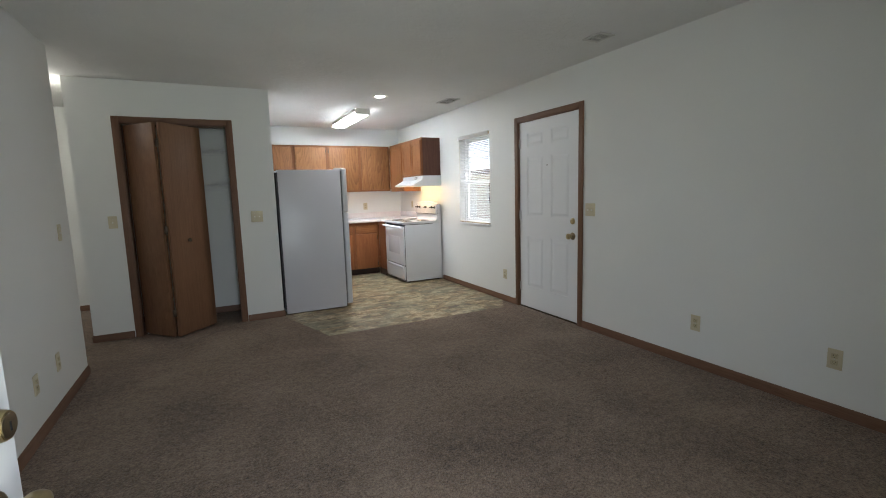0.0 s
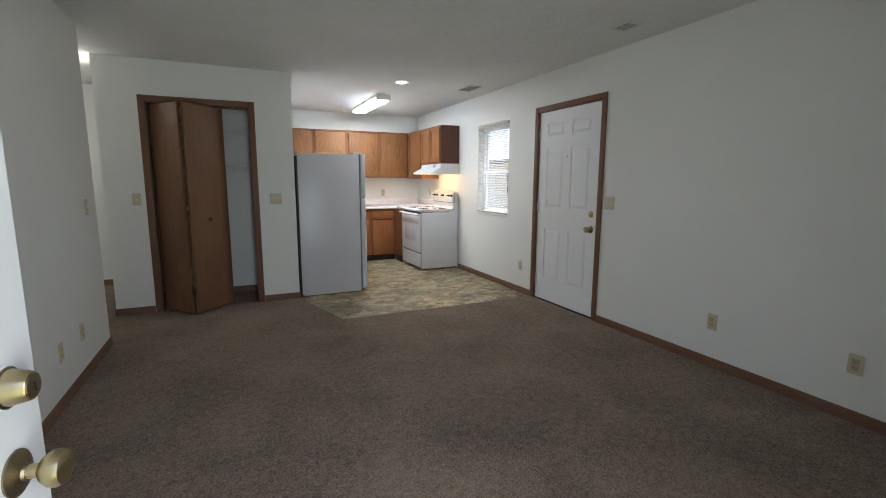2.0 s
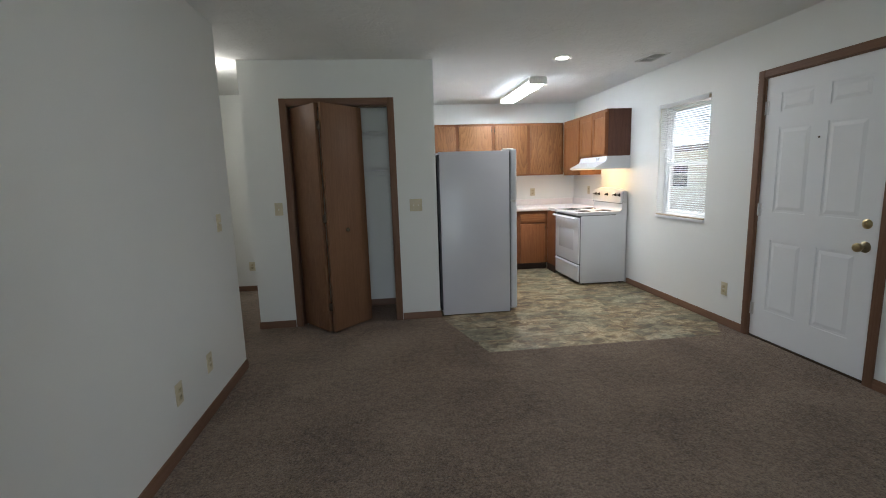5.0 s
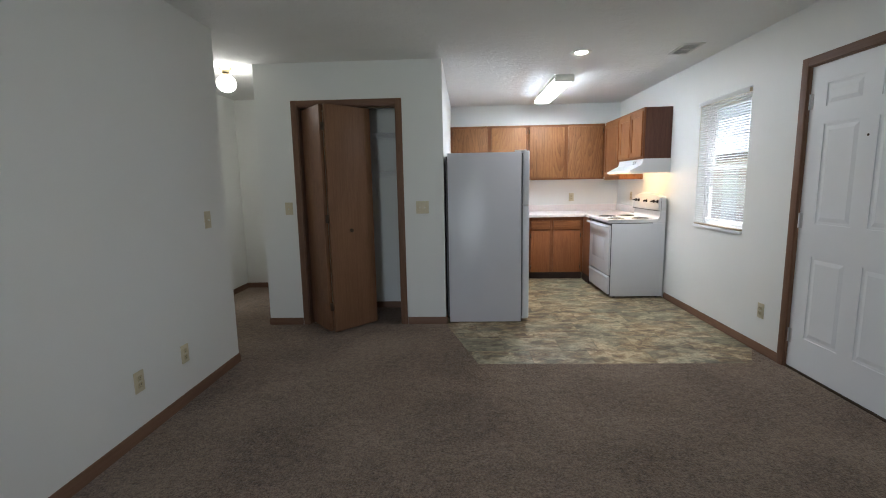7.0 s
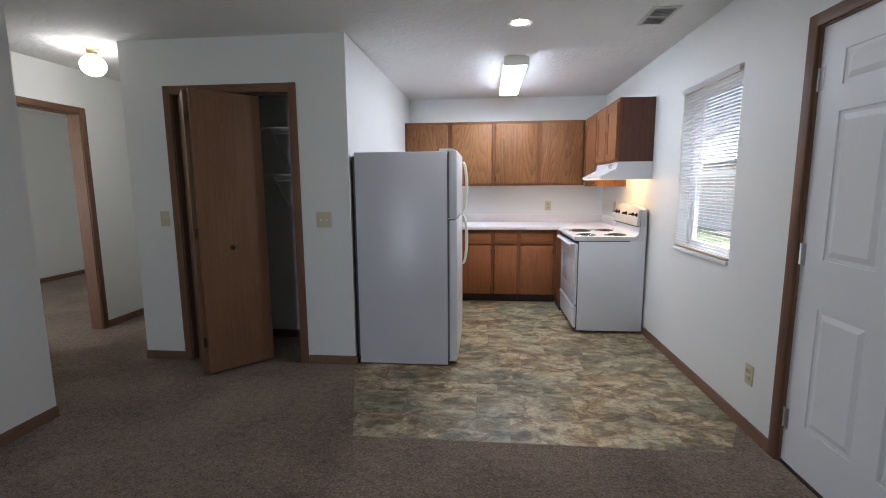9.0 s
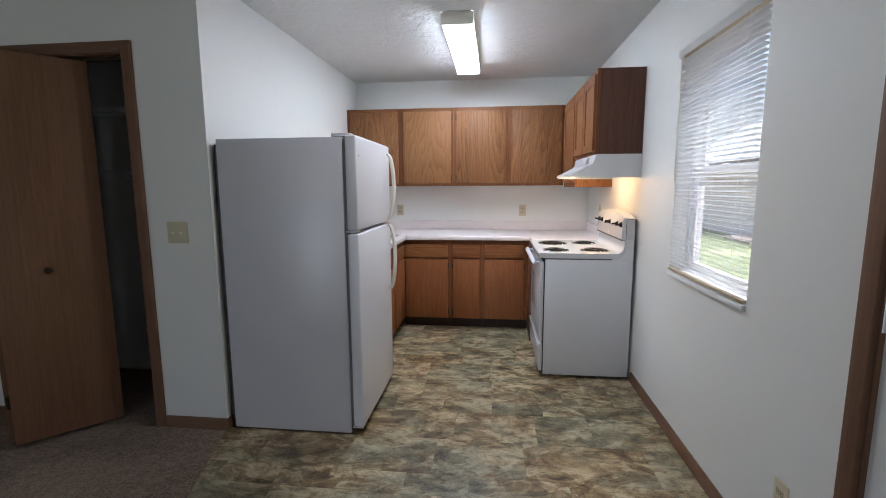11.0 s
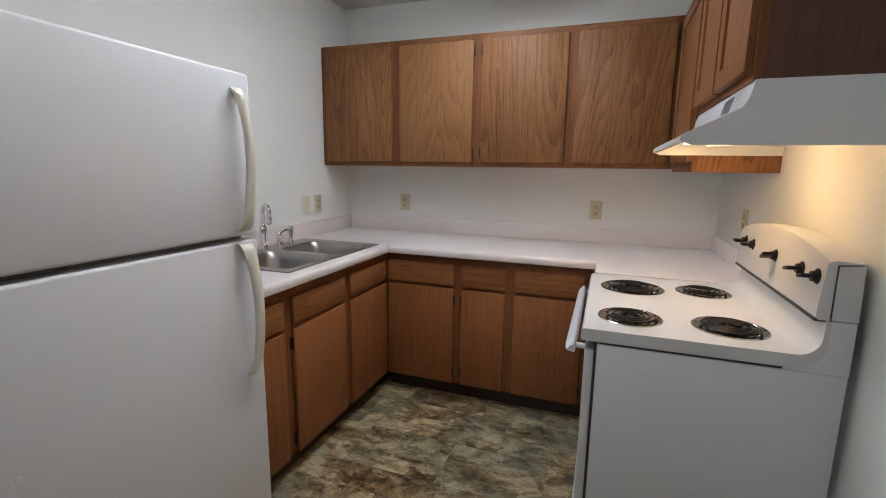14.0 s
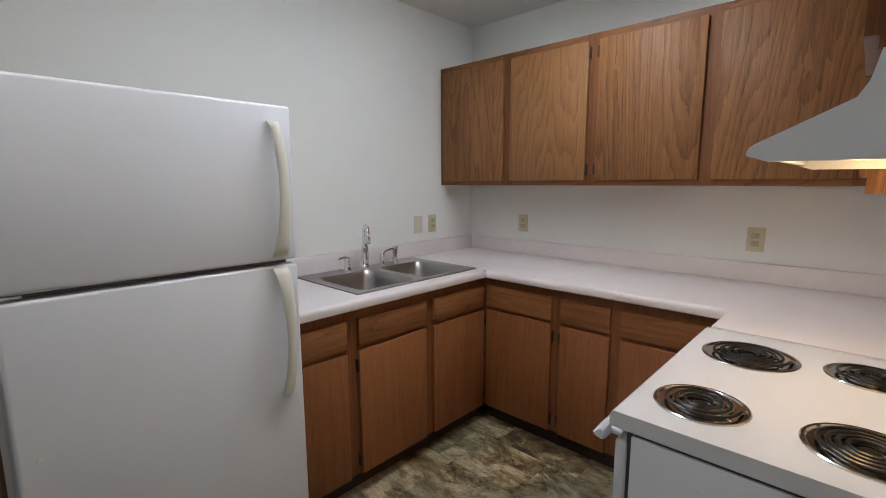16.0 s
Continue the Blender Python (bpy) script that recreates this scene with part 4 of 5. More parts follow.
def bowl(x0, x1, y0, y1, depth, bm):
    """A pressed bowl with round corners and sloping sides."""
    rings = []
    for k, (ins, dz, rad) in enumerate([(0.0, 0.0, 0.045), (0.004, -0.006, 0.05), (0.012, -0.05, 0.055), (0.022, -depth + 0.03, 0.06), (0.045, -depth, 0.07)]):
        ring = []
        for cx, cy, a0 in ((x1, y1, 0), (x0, y1, 90), (x0, y0, 180), (x1, y0, 270)):
            sx, sy = (-1 if cx == x1 else 1), (-1 if cy == y1 else 1)
            ox, oy = cx + sx * (ins + rad), cy + sy * (ins + rad)
            for j in range(6):
                a = radians(a0 + 18 * j)
                ring.append(bm.verts.new((ox + rad * math.cos(a), oy + rad * math.sin(a), 0.9105 + dz)))
        rings.append(ring)
    for q, s in zip(rings, rings[1:]):
        for k in range(len(q)):
            bm.faces.new((q[k], q[(k + 1) % len(q)], s[(k + 1) % len(q)], s[k]))
    bm.faces.new(rings[-1])
    return rings[0]


def sink():
    o = thing("kitchen_sink", (1.15, 6.935, 0.906), "stainless steel double-bowl drop-in sink", "sink")
    for y0, y1 in ((6.578, 6.918), (6.965, 7.288)):
        b = part("bowl", (lambda q: (bowl(0.970, 1.350, y0, y1, 0.165, q), q)[1])(bmesh.new()), STEEL, o, angle=60)
        c = ((0.970 + 1.350) / 2, (y0 + y1) / 2, 0.7465)
        part("drain", lathe([(0.045, 0), (0.045, 0.003), (0.036, 0.004), (0.030, 0.0015), (0.001, 0.001)], c, "z", 24), CHROME, b, "chrome drain strainer")
    # rim and deck around the bowls: corner fillets close the square cut-outs
    part("rim", sheet([0.866, 1.388], [6.528, 7.338], [(0.970, 1.350, 6.578, 6.918), (0.970, 1.350, 6.965, 7.288)], 0.9065, 0.9105, XYZ), STEEL, o)
    for y0, y1 in ((6.578, 6.918), (6.965, 7.288)):
        for cx, cy in ((0.970, y0), (0.970, y1), (1.350, y0), (1.350, y1)):
            sx, sy = (1 if cx < 1.1 else -1), (1 if cy == y0 else -1)
            pts = [(cx, cy)] + [(cx + sx * 0.045 * (1 - math.cos(radians(a))), cy + sy * 0.045 * (1 - math.sin(radians(a)))) for a in (0, 18, 36, 54, 72, 90)]
            part("corner_fillet", prism(pts, 0.9067, 0.9104, XYZ), STEEL, o)
    bead = bmesh.new()
    for a, b in (((0.868, 6.530), (1.386, 6.530)), ((1.386, 6.530), (1.386, 7.336)), ((1.386, 7.336), (0.868, 7.336)), ((0.868, 7.336), (0.868, 6.530))):
        tube([(*a, 0.9085), (*b, 0.9085)], 0.0035, 8, bead)
    part("bead", bead, STEEL, o)


sink()


def faucet():
    x, y, z = 0.908, 6.932, 0.9105
    o = thing("kitchen_faucet", (x, y, z), "chrome gooseneck kitchen faucet on the sink deck", "faucet")
    part("base", lathe([(0.031, 0), (0.031, 0.006), (0.027, 0.014), (0.0225, 0.024), (0.021, 0.045), (0.0205, 0.080), (0.0195, 0.105), (0.022, 0.112), (0.0195, 0.119), (0.0165, 0.126), (0.0145, 0.140)], (x, y, z)), CHROME, o)
    pts = [(x, y, z + 0.09), (x, y, z + 0.17)]
    for a in range(0, 200, 15):
        t = radians(a)
        pts.append((x + 0.038 * (1 - math.cos(t)), y - 0.018 * (1 - math.cos(t)), z + 0.19 + 0.050 * math.sin(t)))
    part("spout", tube(pts, [0.0145, 0.0135] + [0.0125] * (len(pts) - 2), 14), CHROME, o)
    e = pts[-1]
    part("aerator", lathe([(0.013, 0.0), (0.0162, 0.007), (0.0172, 0.034), (0.013, 0.040)], (e[0] - 0.0015, e[1] + 0.001, e[2] + 0.006), "-z", 18), CHROME, o)
    o2 = thing("tap_handle", (x, 6.812, z), "chrome lever tap handle on the sink deck", "tap handle")
    part("stem", lathe([(0.024, 0), (0.024, 0.005), (0.019, 0.014), (0.016, 0.035), (0.017, 0.062), (0.011, 0.074)], (x, 6.812, z)), CHROME, o2)
    part("lever", tube([(x, 6.812, z + 0.068), (x + 0.012, 6.785, z + 0.078), (x + 0.02, 6.752, z + 0.076), (x + 0.022, 6.742, z + 0.070)], [0.007, 0.007, 0.006, 0.005], 10), CHROME, o2)
    o3 = thing("side_tap", (x - 0.01, 7.10, z), "chrome side handle and sprayer of the sink", "tap handle")
    part("stem", lathe([(0.023, 0), (0.023, 0.005), (0.018, 0.014), (0.0145, 0.04), (0.015, 0.066), (0.010, 0.074)], (x, 7.055, z)), CHROME, o3)
    part("lever", tube([(x, 7.055, z + 0.068), (x + 0.008, 7.085, z + 0.082), (x + 0.01, 7.125, z + 0.088), (x + 0.012, 7.150, z + 0.074)], [0.007, 0.007, 0.0065, 0.006], 10), CHROME, o3)
    part("sprayer", lathe([(0.022, 0), (0.022, 0.005), (0.017, 0.016), (0.0145, 0.045), (0.0175, 0.07), (0.021, 0.088), (0.018, 0.101), (0.005, 0.106)], (x + 0.004, 7.150, z)), CHROME, o3, "chrome side sprayer")


faucet()


# ---- refrigerator ----
def refrigerator():
    o = thing("refrigerator", (1.2, 5.796, 0.0), "white top-freezer refrigerator with ivory handles", "refrigerator")
    y0, y1 = 5.418, 6.146
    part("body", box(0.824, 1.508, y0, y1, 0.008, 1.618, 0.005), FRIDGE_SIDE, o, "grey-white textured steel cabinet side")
    part("back_panel", box(0.806, 0.824, y0 + 0.015, y1 - 0.015, 0.06, 1.59), GASKET, o, "dark rear panel")
    part("gasket", box(1.508, 1.524, y0 + 0.010, y1 - 0.010, 0.055, 1.607), SEAL, o, "dark grey door gasket")
    for z0, z1, h0, h1 in ((1.138, 1.627, 1.155, 1.575), (0.048, 1.122, 0.684, 1.116)):
        d = part("door", box(1.523, 1.582, y0 - 0.002, y1 + 0.002, z0, z1, 0.010, 3), FRIDGE, o)
        yc = y1 - 0.064
        n = 22
        bm = bmesh.new()
        rings = []
        for i in range(n + 1):
            s = i / n
            z = h0 + (h1 - h0) * s
            up = s if z0 > 1 else 1 - s
            arch = 0.034 * min(1.0, math.sin(math.pi * min(1, max(0, s))) ** 0.45)
            wid = 0.015 + 0.007 * (1 - up) ** 2 + 0.004 * (abs(2 * s - 1) ** 4)
            out = 1.581 + arch
            shift = 0.012 * math.sin(math.pi * s)
            th = 0.019
            rings.append([bm.verts.new((out + a, yc + shift + b * wid, z)) for a, b in ((0.0, -0.8), (-0.004, 0.0), (0.0, 0.8), (th * 0.6, 1.0), (th, 0.6), (th * 1.12, 0.0), (th, -0.6), (th * 0.6, -1.0))])
        for q, s2 in zip(rings, rings[1:]):
            for k in range(8):
                bm.faces.new((q[k], q[(k + 1) % 8], s2[(k + 1) % 8], s2[k]))
        bm.faces.new(rings[0][::-1])
        bm.faces.new(rings[-1])
        part("handle", bm, HANDLE, d, "ivory plastic bow handle", angle=70)
        part("hinge_shim", box(1.515, 1.575, y0 + 0.002, y0 + 0.05, z0 - 0.010, z0 - 0.002, 0.002), NICKEL, d)
    part("hinge_cover", box(1.45, 1.555, y0 + 0.008, y0 + 0.060, 1.618, 1.637, 0.005, 3), NICKEL, o, "grey hinge cover")
    part("kick_grille", box(1.475, 1.515, y0 + 0.01, y1 - 0.01, 0.012, 0.046), GASKET, o, "dark base grille")
    for y in (y0 + 0.06, y1 - 0.06):
        for x in (0.92, 1.46):
            part("foot", lathe([(0.018, 0), (0.018, 0.006), (0.008, 0.007), (0.008, 0.012)], (x, y, 0), "z", 14), BLACK, o)
    part("logo_badge", box(1.5815, 1.5835, y0 + 0.040, y0 + 0.049, 1.522, 1.529), SEAL, o)
    part("door_mark", lathe([(0.006, 0), (0.005, 0.002)], (1.582, y0 + 0.04, 0.735), "x", 12), HANDLE, o)


refrigerator()


# ---- range and hood ----
def coil_burner(o, cx, cy, r, zc):
    b = part("drip_pan", lathe([(r, 0.0), (r, 0.002), (r * 0.97, 0.0040), (r * 0.92, 0.0035), (r * 0.87, -0.001)], (cx, cy, zc), "z", 44), PAN, o, "chrome drip pan rim")
    part("pan_bowl", lathe([(r * 0.872, -0.0008), (r * 0.82, -0.010), (r * 0.66, -0.020), (0.022, -0.022), (0.0005, -0.022)], (cx, cy, zc), "z", 44), PANREFLECT, b, "chrome pan bowl, dark reflection in its colour")
    turns = 4.0 if r > 0.1 else 3.0
    pts = []
    n = int(turns * 26)
    for i in range(n + 1):
        a = 2 * math.pi * turns * i / n
        q = r * 0.22 + r * 0.58 * i / n
        pts.append((cx + q * math.cos(a), cy + q * math.sin(a), zc + 0.009))
    pts.append((cx + r * 0.84, cy + 0.02, zc - 0.002))
    part("coil", tube(pts, 0.0043, 8, flat=0.8), COIL, b, "black spiral heating coil")
    part("coil_cap", lathe([(r * 0.17, -0.003), (r * 0.17, 0.002), (r * 0.13, 0.0035), (0.0005, 0.0035)], (cx, cy, zc), "z", 20), COIL, b)
    for a in (90, 210, 330):
        c, s = math.cos(radians(a)), math.sin(radians(a))
        part("coil_support", tube([(cx + r * 0.16 * c, cy + r * 0.16 * s, zc - 0.001), (cx + r * 0.80 * c, cy + r * 0.80 * s, zc - 0.001)], 0.0022, 6), PAN, b)


def handle_bar(y0, y1):
    """A wedge-shaped bar that thins towards both ends."""
    bm = bmesh.new()
    prof = [(2.549, 0.829), (2.552, 0.823), (2.572, 0.817), (2.580, 0.820), (2.581, 0.836), (2.577, 0.845), (2.570, 0.848), (2.563, 0.845)]
    rings = []
    for y, k in ((y0, 0.72), (y0 + 0.006, 0.88), (y0 + 0.05, 1.0), (y1 - 0.05, 1.0), (y1 - 0.006, 0.88), (y1, 0.72)):
        rings.append([bm.verts.new((2.576 + (x - 2.576) * k, y, 0.833 + (z - 0.833) * k)) for x, z in prof])
    for a, b in zip(rings, rings[1:]):
        for i in range(8):
            bm.faces.new((a[i], a[(i + 1) % 8], b[(i + 1) % 8], b[i]))
    bm.faces.new(rings[0][::-1])
    bm.faces.new(rings[-1])
    return bm


def kitchen_range():
    o = thing("electric_range", (2.93, 6.695, 0.0), "white freestanding electric coil range", "stove")
    y0, y1 = 6.308, 7.068
    part("body", box(2.640, 3.228, y0, y1, 0.02, 0.857, 0.003), RANGESIDE, o)
    # dark strips that stand in for the shade inside both gaps
    part("top_gap_shade", box(2.645, 3.15, y0 + 0.006, y1 - 0.006, 0.856, 0.868), GASKET, o)
    part("front_gap", box(2.630, 2.642, y0 + 0.006, y1 - 0.006, 0.03, 0.86), GASKET, o, "black shadow gap")
    door = part("oven_door", box(2.606, 2.632, y0 + 0.001, y1 - 0.001, 0.265, 0.838, 0.006, 3), APPL, o)
    part("oven_window", box(2.6035, 2.6065, y0 + 0.14, y1 - 0.14, 0.42, 0.68, 0.0015), surface("grey_oven_glass", (0.55, 0.56, 0.58), 0.15, var=0.02, bump=0), door, "pale grey oven window")
    part("storage_drawer", box(2.608, 2.632, y0 + 0.001, y1 - 0.001, 0.045, 0.250, 0.006, 3), APPL, o)
    part("drawer_grip", box(2.596, 2.609, y0 + 0.02, y1 - 0.02, 0.215, 0.243, 0.004), APPL, o)
    h = part("door_handle", handle_bar(y0 + 0.006, y1 - 0.006), APPL, o, "white bar oven handle")
    for y in (y0 + 0.05, y1 - 0.05):
        part("handle_post", tube([(2.574, y, 0.830), (2.610, y, 0.828)], 0.009, 12), APPL, h)
    zt = 0.902
    part("side_crease", tube([(2.76, y0 - 0.0002, 0.795), (3.02, y0 - 0.0002, 0.785)], 0.0009, 6), FRIDGE, o, "faint scratch on the side panel")
    rise = [(3.114 + 0.050 * math.sin(radians(k)), zt + 0.050 * (1 - math.cos(radians(k)))) for k in (0, 15, 30, 45, 60, 75, 90)]
    under = [(3.112 + 0.064 * math.sin(radians(k)), 0.866 + 0.064 * (1 - math.cos(radians(k)))) for k in (90, 70, 50, 30, 0)]
    top = [(2.598, 0.866), (2.594, 0.871), (2.594, 0.892), (2.597, 0.899), (2.604, zt)] + rise + [(3.165, 0.996), (3.176, 0.996)] + under
    part("cooktop", prism(top, y0 - 0.002, y1 + 0.002, lambda u, v, w: (u, w, v)), APPL, o, angle=50)
    for ya, yb in ((y0, y0 + 0.004), (y1 - 0.004, y1)):
        part("rear_side_plate", prism([(3.09, 0.8575), (3.228, 0.8575), (3.227, 0.995), (3.172, 0.995), (3.166, 0.930), (3.150, 0.892), (3.12, 0.872), (3.09, 0.865)], ya, yb, lambda u, v, w: (u, w, v)), RANGESIDE, o)
    for cx, cy, r in ((2.754, 6.862, 0.116), (3.006, 6.892, 0.095), (2.730, 6.462, 0.095), (3.002, 6.466, 0.101)):
        coil_burner(o, cx, cy, r, zt + 0.0005)
    # backguard: sloping face, crowned top edge
    bm = bmesh.new()
    n = 24
    front, rear = [], []
    for i in range(n + 1):
        s = i / n
        y = y0 + 0.003 + (y1 - y0 - 0.006) * s
        top = 1.146 + 0.044 * math.sin(math.pi * s) ** 0.8
        prof = [(3.150, 0.9965), (3.143, 1.002), (3.143, 1.012), (3.151, top - 0.014), (3.156, top - 0.004), (3.166, top), (3.226, top - 0.004), (3.230, 0.9965)]
        front.append([bm.verts.new((x, y, z)) for x, z in prof])
    for a, b in zip(front, front[1:]):
        for k in range(8):
            bm.faces.new((a[k], a[(k + 1) % 8], b[(k + 1) % 8], b[k]))
    bm.faces.new(front[0][::-1])
    bm.faces.new(front[-1])
    bg = part("backguard", bm, APPL, o, "white crowned control panel")
    part("panel_seam", box(3.1412, 3.168, y0 + 0.004, y1 - 0.004, 0.9925, 0.9990), GASKET, bg)
    for ya, yb in ((y0 - 0.001, y0 + 0.003), (y1 - 0.003, y1 + 0.001)):
        part("end_seam", prism([(3.172, 0.997), (3.174, 0.997), (3.173, 1.134), (3.220, 1.138), (3.220, 1.1395), (3.171, 1.136)], ya, yb, lambda u, v, w: (u, w, v)), GASKET, bg)
    for y in (6.985, 6.890, 6.655, 6.448, 6.350):
        k = part("control_knob", lathe([(0.021, 0), (0.020, 0.006), (0.014, 0.010), (0.013, 0.018), (0.001, 0.019)], (3.152, y, 1.098), "-x", 22), BLACK, bg, "black control knob")
        bm = box(3.108, 3.136, y - 0.0052, y + 0.0052, 1.079, 1.117, 0.003)
        bmesh.ops.rotate(bm, verts=bm.verts, cent=(3.13, y, 1.098), matrix=Matrix.Rotation(radians(78 if y < 6.6 else 90 if y > 6.8 else 62), 3, "X"))
        part("knob_grip", bm, BLACK, k)
        for dz, dy in ((0.036, 0.0), (0.024, 0.028), (0.024, -0.028)):
            part("dial_mark", box(3.1535, 3.1565, y + dy - 0.003, y + dy + 0.003, 1.098 + dz - 0.001, 1.098 + dz + 0.001), GASKET, bg)
    part("badge", lathe([(0.011, 0), (0.010, 0.0015)], (3.1435, 6.67, 1.02), "-x", 18), NICKEL, bg, "small round badge")
    for y in (y0 + 0.05, y1 - 0.05):
        for x in (2.70, 3.18):
            part("foot", lathe([(0.015, 0), (0.015, 0.012), (0.007, 0.013), (0.007, 0.022)], (x, y, 0), "z", 12), BLACK, o)


kitchen_range()


def range_hood():
    o = thing("range_hood", (3.0, 6.69, 1.42), "white under-cabinet range hood with lit lamp", "range hood")
    y0, y1 = 6.302, 7.060
    # outer shell: sloping canopy, open below
    prof = [(3.248, 1.571), (2.952, 1.571), (2.936, 1.509), (2.812, 1.450), (2.803, 1.443), (2.803, 1.429), (2.815, 1.429), (2.817, 1.440), (2.946, 1.498), (2.962, 1.556), (3.248, 1.556)]
    part("canopy", prism(prof, y0 + 0.0105, y1 - 0.0105, lambda u, v, w: (u, w, v)), APPL, o)
    side = [(3.248, 1.572), (2.951, 1.572), (2.942, 1.530), (2.930, 1.508), (2.811, 1.448), (2.803, 1.442), (2.800, 1.436), (2.800, 1.429), (2.830, 1.419), (3.248, 1.417)]
    for a, b in ((y0, y0 + 0.010), (y1 - 0.010, y1)):
        part("side_panel", prism(side, a, b, lambda u, v, w: (u, w, v)), APPL, o)
    part("inner_tray", box(2.99, 3.245, y0 + 0.012, y1 - 0.012, 1.452, 1.456), APPL, o)
    part("grease_filter", box(3.02, 3.20, 6.36, 6.60, 1.440, 1.451, 0.003), VENT, o, "aluminium mesh grease filter")
    part("lamp_lens", box(2.87, 2.97, 6.60, 6.76, 1.444, 1.452, 0.003), HOODBULB, o, "glowing hood lamp lens")
    slope = lambda k: (2.952 - 0.016 * (1 - k), 1.571 - 0.062 * (1 - k))
    for i in range(8):
        x, z = slope(0.16 + 0.085 * i)
        for ya, yb in ((6.485, 6.532), (6.536, 6.583)):
            part("vent_slot", box(x - 0.0025, x + 0.002, ya, yb, z - 0.0010, z + 0.0010), GASKET, o)
    for ya in (6.410, 6.440):
        for k in (0.45, 0.62, 0.75):
            x, z = slope(k)
            part("control_mark", box(x - 0.0022, x + 0.001, ya, ya + 0.014, z - 0.001, z + 0.001), VENT, o)


range_hood()

# ---- outdoors ----
solid("ground", box(-400, 400, -400, 400, -0.45, -0.35), LAWN, "green lawn outside", "ground")
solid("path", box(3.5, 6.6, -30, 40, -0.36, -0.33), CONC, "pale reddish concrete path outside", "path")


def neighbour_house():
    o = thing("house", (12.5, 14, -0.35), "single-storey pale brick house with blue-grey roof", "house")
    fx, y0, y1, top = 10.5, 2.0, 26.0, 2.15
    holes = [(7.6, 8.6, 0.75, 1.75), (12.0, 13.0, 0.75, 1.75), (15.5, 16.5, 0.75, 1.75)]
    part("wall", sheet([y0, y1], [-0.35, top], holes, fx, fx + 0.2, ALONG_Y), BRICK, o)
    part("body", box(fx + 0.2, fx + 8, y0, y1, -0.35, top), BRICK, o)
    part("roof", prism([(fx - 0.5, top - 0.05), (fx + 8.5, top - 0.05), (fx + 4, top + 2.2)], y0 - 0.4, y1 + 0.4, lambda u, v, w: (u, w, v)), ROOF, o)
    part("fascia", box(fx - 0.53, fx - 0.5, y0 - 0.4, y1 + 0.4, top - 0.18, top + 0.02), FASCIA, o)
    part("downpipe", box(fx - 0.08, fx, 10.3, 10.4, -0.3, top), VINYLW, o)
    hd = part("house_door", box(fx - 0.03, fx - 0.006, 17.35, 18.25, -0.22, 1.80, 0.004), DOORW, o, "white outside door")
    part("door_panel", box(fx - 0.036, fx - 0.030, 17.50, 18.10, 0.75, 1.60, 0.004), DOORW, hd)
    part("door_panel", box(fx - 0.036, fx - 0.030, 17.50, 18.10, -0.05, 0.60, 0.004), DOORW, hd)
    part("step", box(fx - 0.9, fx, 17.1, 18.5, -0.35, -0.24, 0.01), CONC, o, "concrete door step")
    for a, b, c, d in holes:
        w = part("window", sheet([a, b], [c, d], [(a + 0.06, b - 0.06, c + 0.06, (c + d) / 2 - 0.03), (a + 0.06, b - 0.06, (c + d) / 2 + 0.03, d - 0.06)], fx - 0.02, fx + 0.05, ALONG_Y), VINYLW, o)
        part("pane", box(fx + 0.06, fx + 0.08, a, b, c, d), DARKGL, w)
    for j in range(26):
        z = -0.30 + j * 0.092
        part("brick_joint", box(fx - 0.004, fx + 0.002, y0, y1, z, z + 0.012), CONC, o)


neighbour_house()


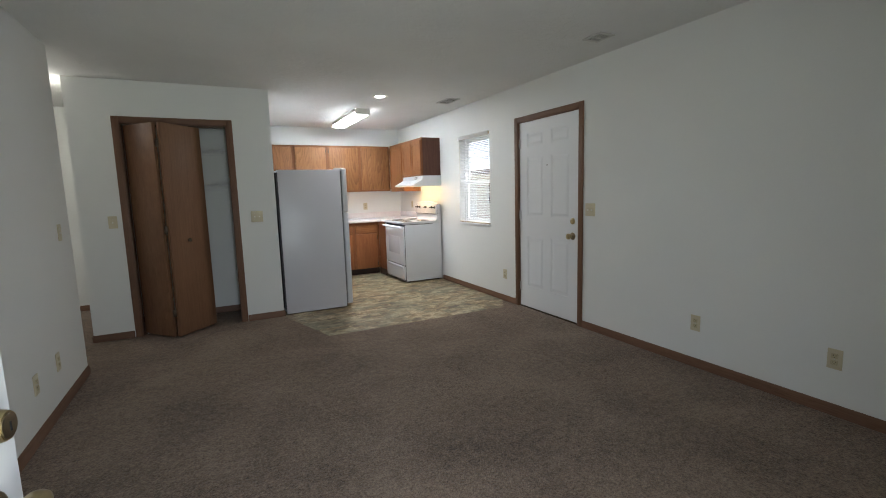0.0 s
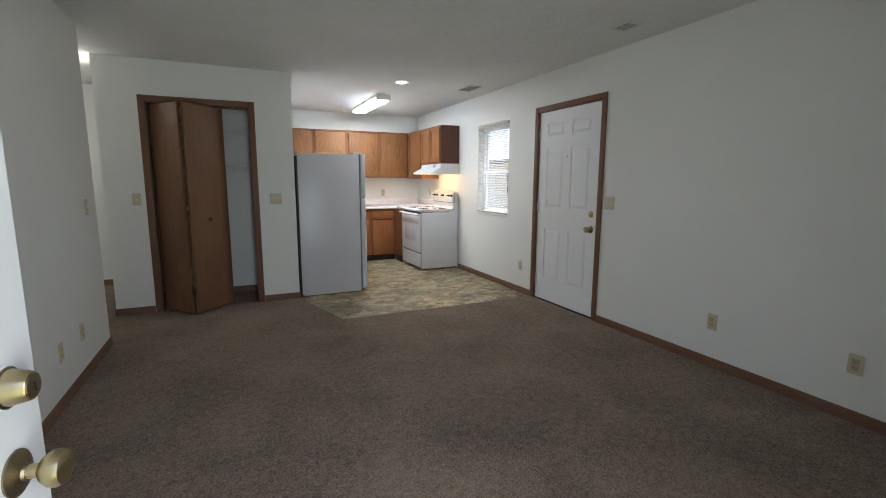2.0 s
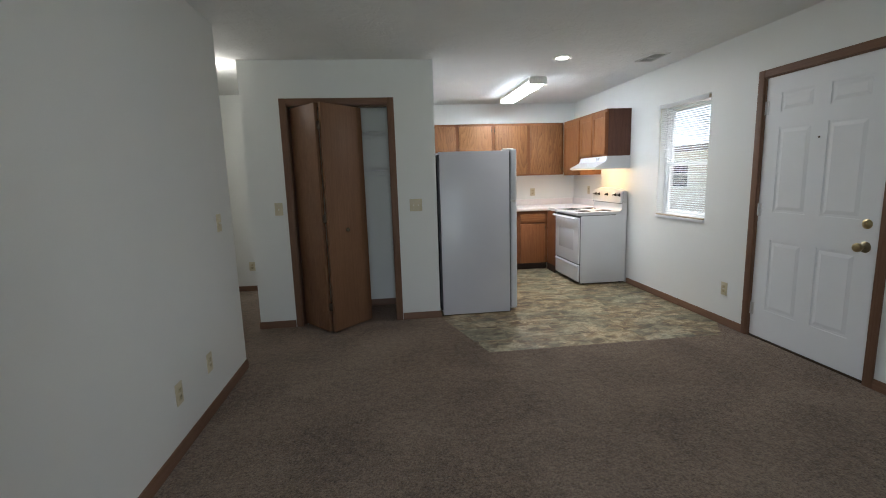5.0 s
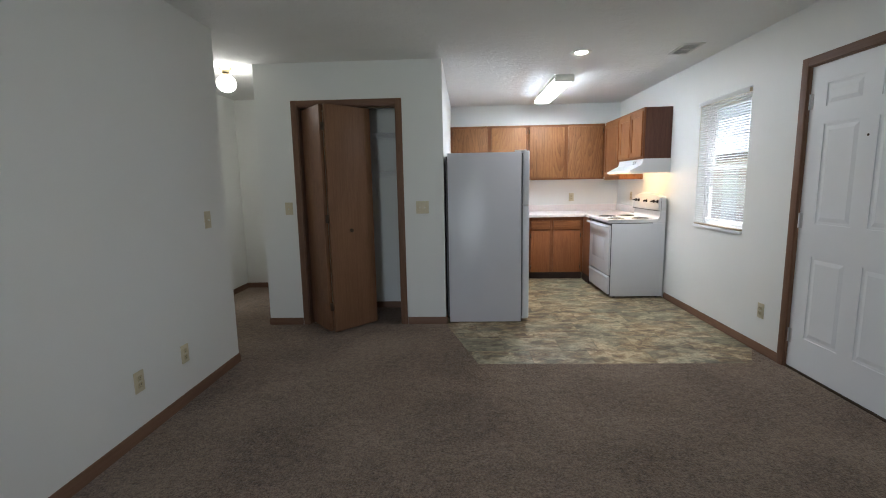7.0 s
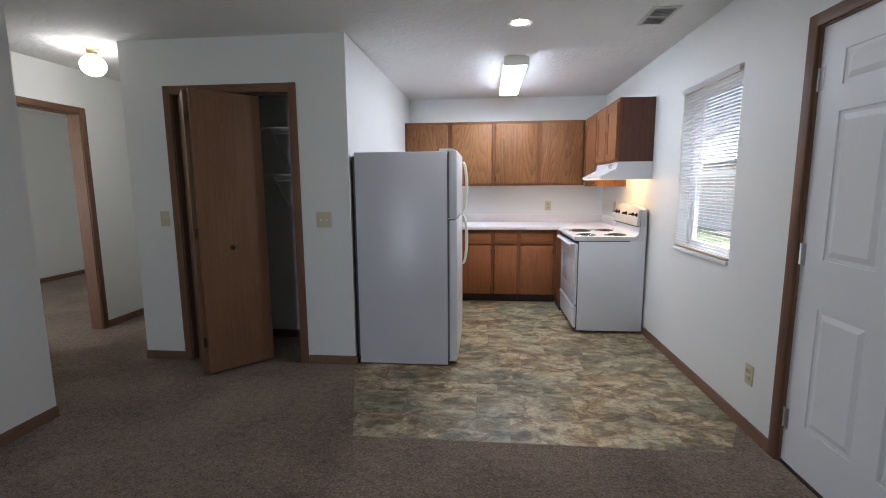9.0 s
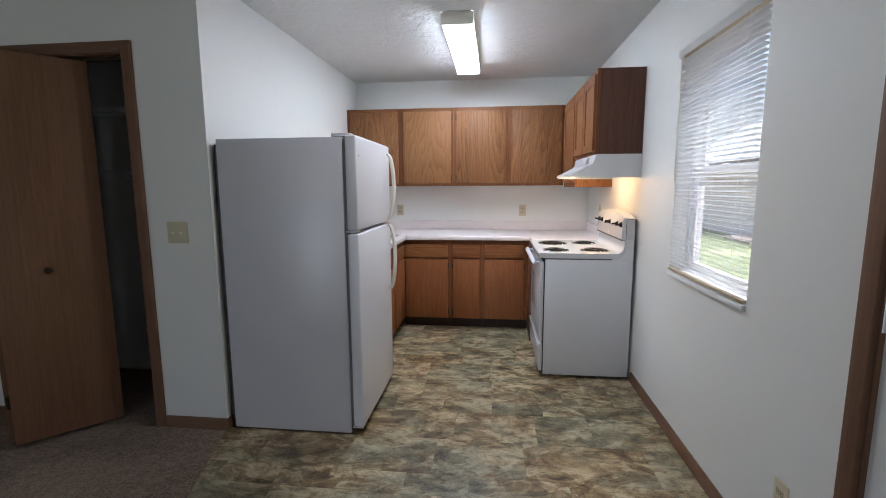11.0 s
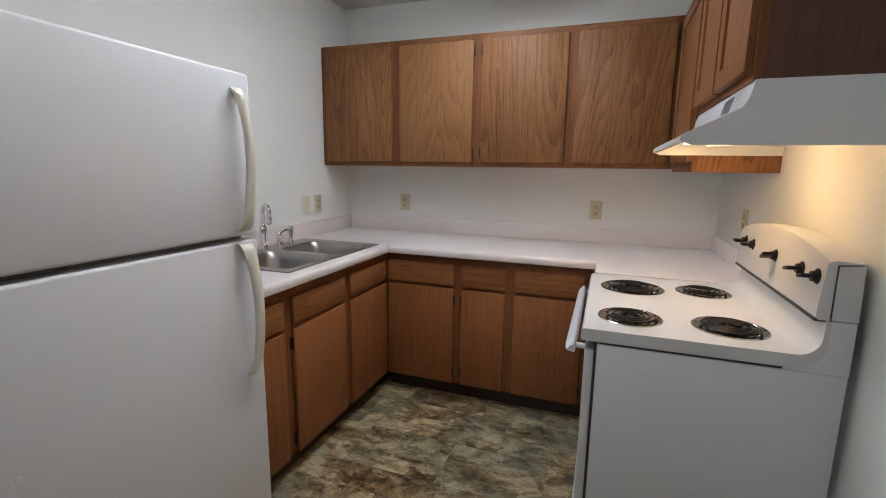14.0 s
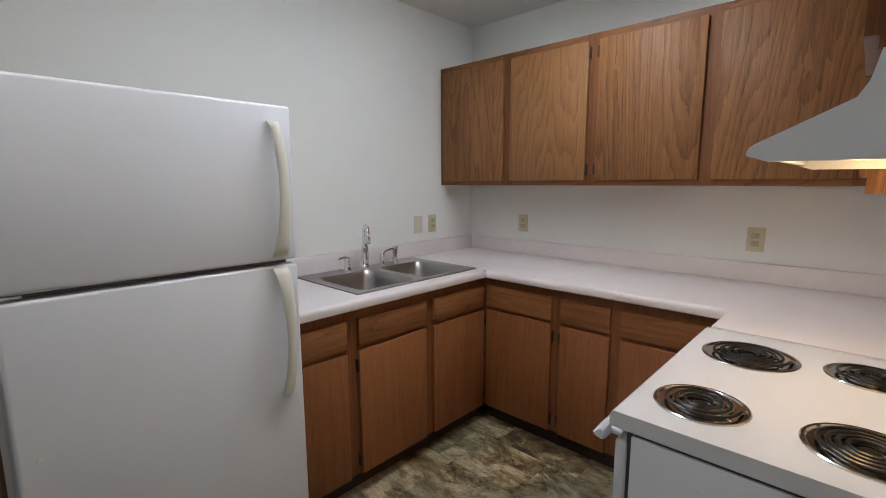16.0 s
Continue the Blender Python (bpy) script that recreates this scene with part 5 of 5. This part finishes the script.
def tree(x, y, h, seed):
    rng = random.Random(seed)
    o = thing("tree", (x, y, -0.35), "broad leafy green tree behind the house", "tree")
    tr = tube([(x, y, -0.4), (x + 0.1, y, h * 0.3), (x - 0.05, y + 0.1, h * 0.55)], [0.35, 0.26, 0.16], 10)
    tips = []
    for k in range(9):
        a, e = k * 2.4, rng.uniform(0.3, 0.9)
        p = Vector((x - 0.02, y + 0.05, h * rng.uniform(0.32, 0.55)))
        q = p + Vector((math.cos(a) * 2.4 * e, math.sin(a) * 2.4 * e, h * rng.uniform(0.15, 0.4)))
        tube([p, (p + q) / 2 + Vector((0, 0, 0.25)), q], [0.11, 0.07, 0.03], 6, tr)
        tips += [q, (p + q) / 2]
    part("trunk", tr, BARK, o)
    verts, faces = [], []
    for tip in tips:
        for _ in range(520):
            c = tip + Vector((rng.gauss(0, 0.9), rng.gauss(0, 0.9), rng.gauss(0, 0.7)))
            a, b = Vector((rng.gauss(0, 1), rng.gauss(0, 1), rng.gauss(0, 1))).normalized(), Vector((rng.gauss(0, 1), rng.gauss(0, 1), rng.gauss(0, 1))).normalized()
            i = len(verts)
            verts += [c - a * 0.10, c + b * 0.045, c + a * 0.10, c - b * 0.045]
            faces.append((i, i + 1, i + 2, i + 3))
    me = bpy.data.meshes.new("crown")
    me.from_pydata([v - Vector((x, y, -0.35)) for v in verts], [], faces)
    me.materials.append(LEAF)
    c = new("crown", me)
    c.parent = o


tree(24, 16, 8.5, 3)
tree(25, 26, 9.5, 5)


# ---- kitchen floor pieces ----
def clip(poly, hull):
    """Cut a polygon to a convex outline (counter-clockwise)."""
    for (ax, ay), (bx, by) in zip(hull, hull[1:] + hull[:1]):
        side = lambda p: (bx - ax) * (p[1] - ay) - (by - ay) * (p[0] - ax)
        out = []
        for p, q in zip(poly, poly[1:] + poly[:1]):
            sp, sq = side(p), side(q)
            if sp >= 0:
                out.append(p)
            if sp * sq < 0:
                t = sp / (sp - sq)
                out.append((p[0] + t * (q[0] - p[0]), p[1] + t * (q[1] - p[1])))
        poly = out
        if len(poly) < 3:
            return []
    return poly


HULL = [(0.780, 5.402), (1.062, 4.401), (3.055, 4.401), (3.252, 4.722), (3.252, 7.995), (0.780, 7.995)]
vinyl = solid("kitchen_floor", prism(HULL, -0.06, -0.0042, XYZ), GROUT, "slate-look vinyl tile kitchen floor, browns and greys", "floor")
rng = random.Random(11)
y, row = 4.36, 0
while y < 8.0:
    dy = (0.305, 0.305, 0.152)[row % 3]
    x = 0.70 - rng.random() * 0.3
    while x < 3.26:
        dx = rng.choice((0.305, 0.457, 0.610, 0.457))
        p = clip([(x + 0.0008, y + 0.0008), (x + dx - 0.0008, y + 0.0008), (x + dx - 0.0008, y + dy - 0.0008), (x + 0.0008, y + dy - 0.0008)], HULL)
        if len(p) > 2:
            cx, cy = sum(q[0] for q in p) / len(p), sum(q[1] for q in p) / len(p)
            ob = new("tile", mesh_of("tile", prism([(a - cx, b - cy) for a, b in p], -0.0042, -0.001, XYZ), SLATE))
            ob.location = (cx, cy, 0)
            ob.parent = vinyl
        x += dx
    y += dy
    row += 1
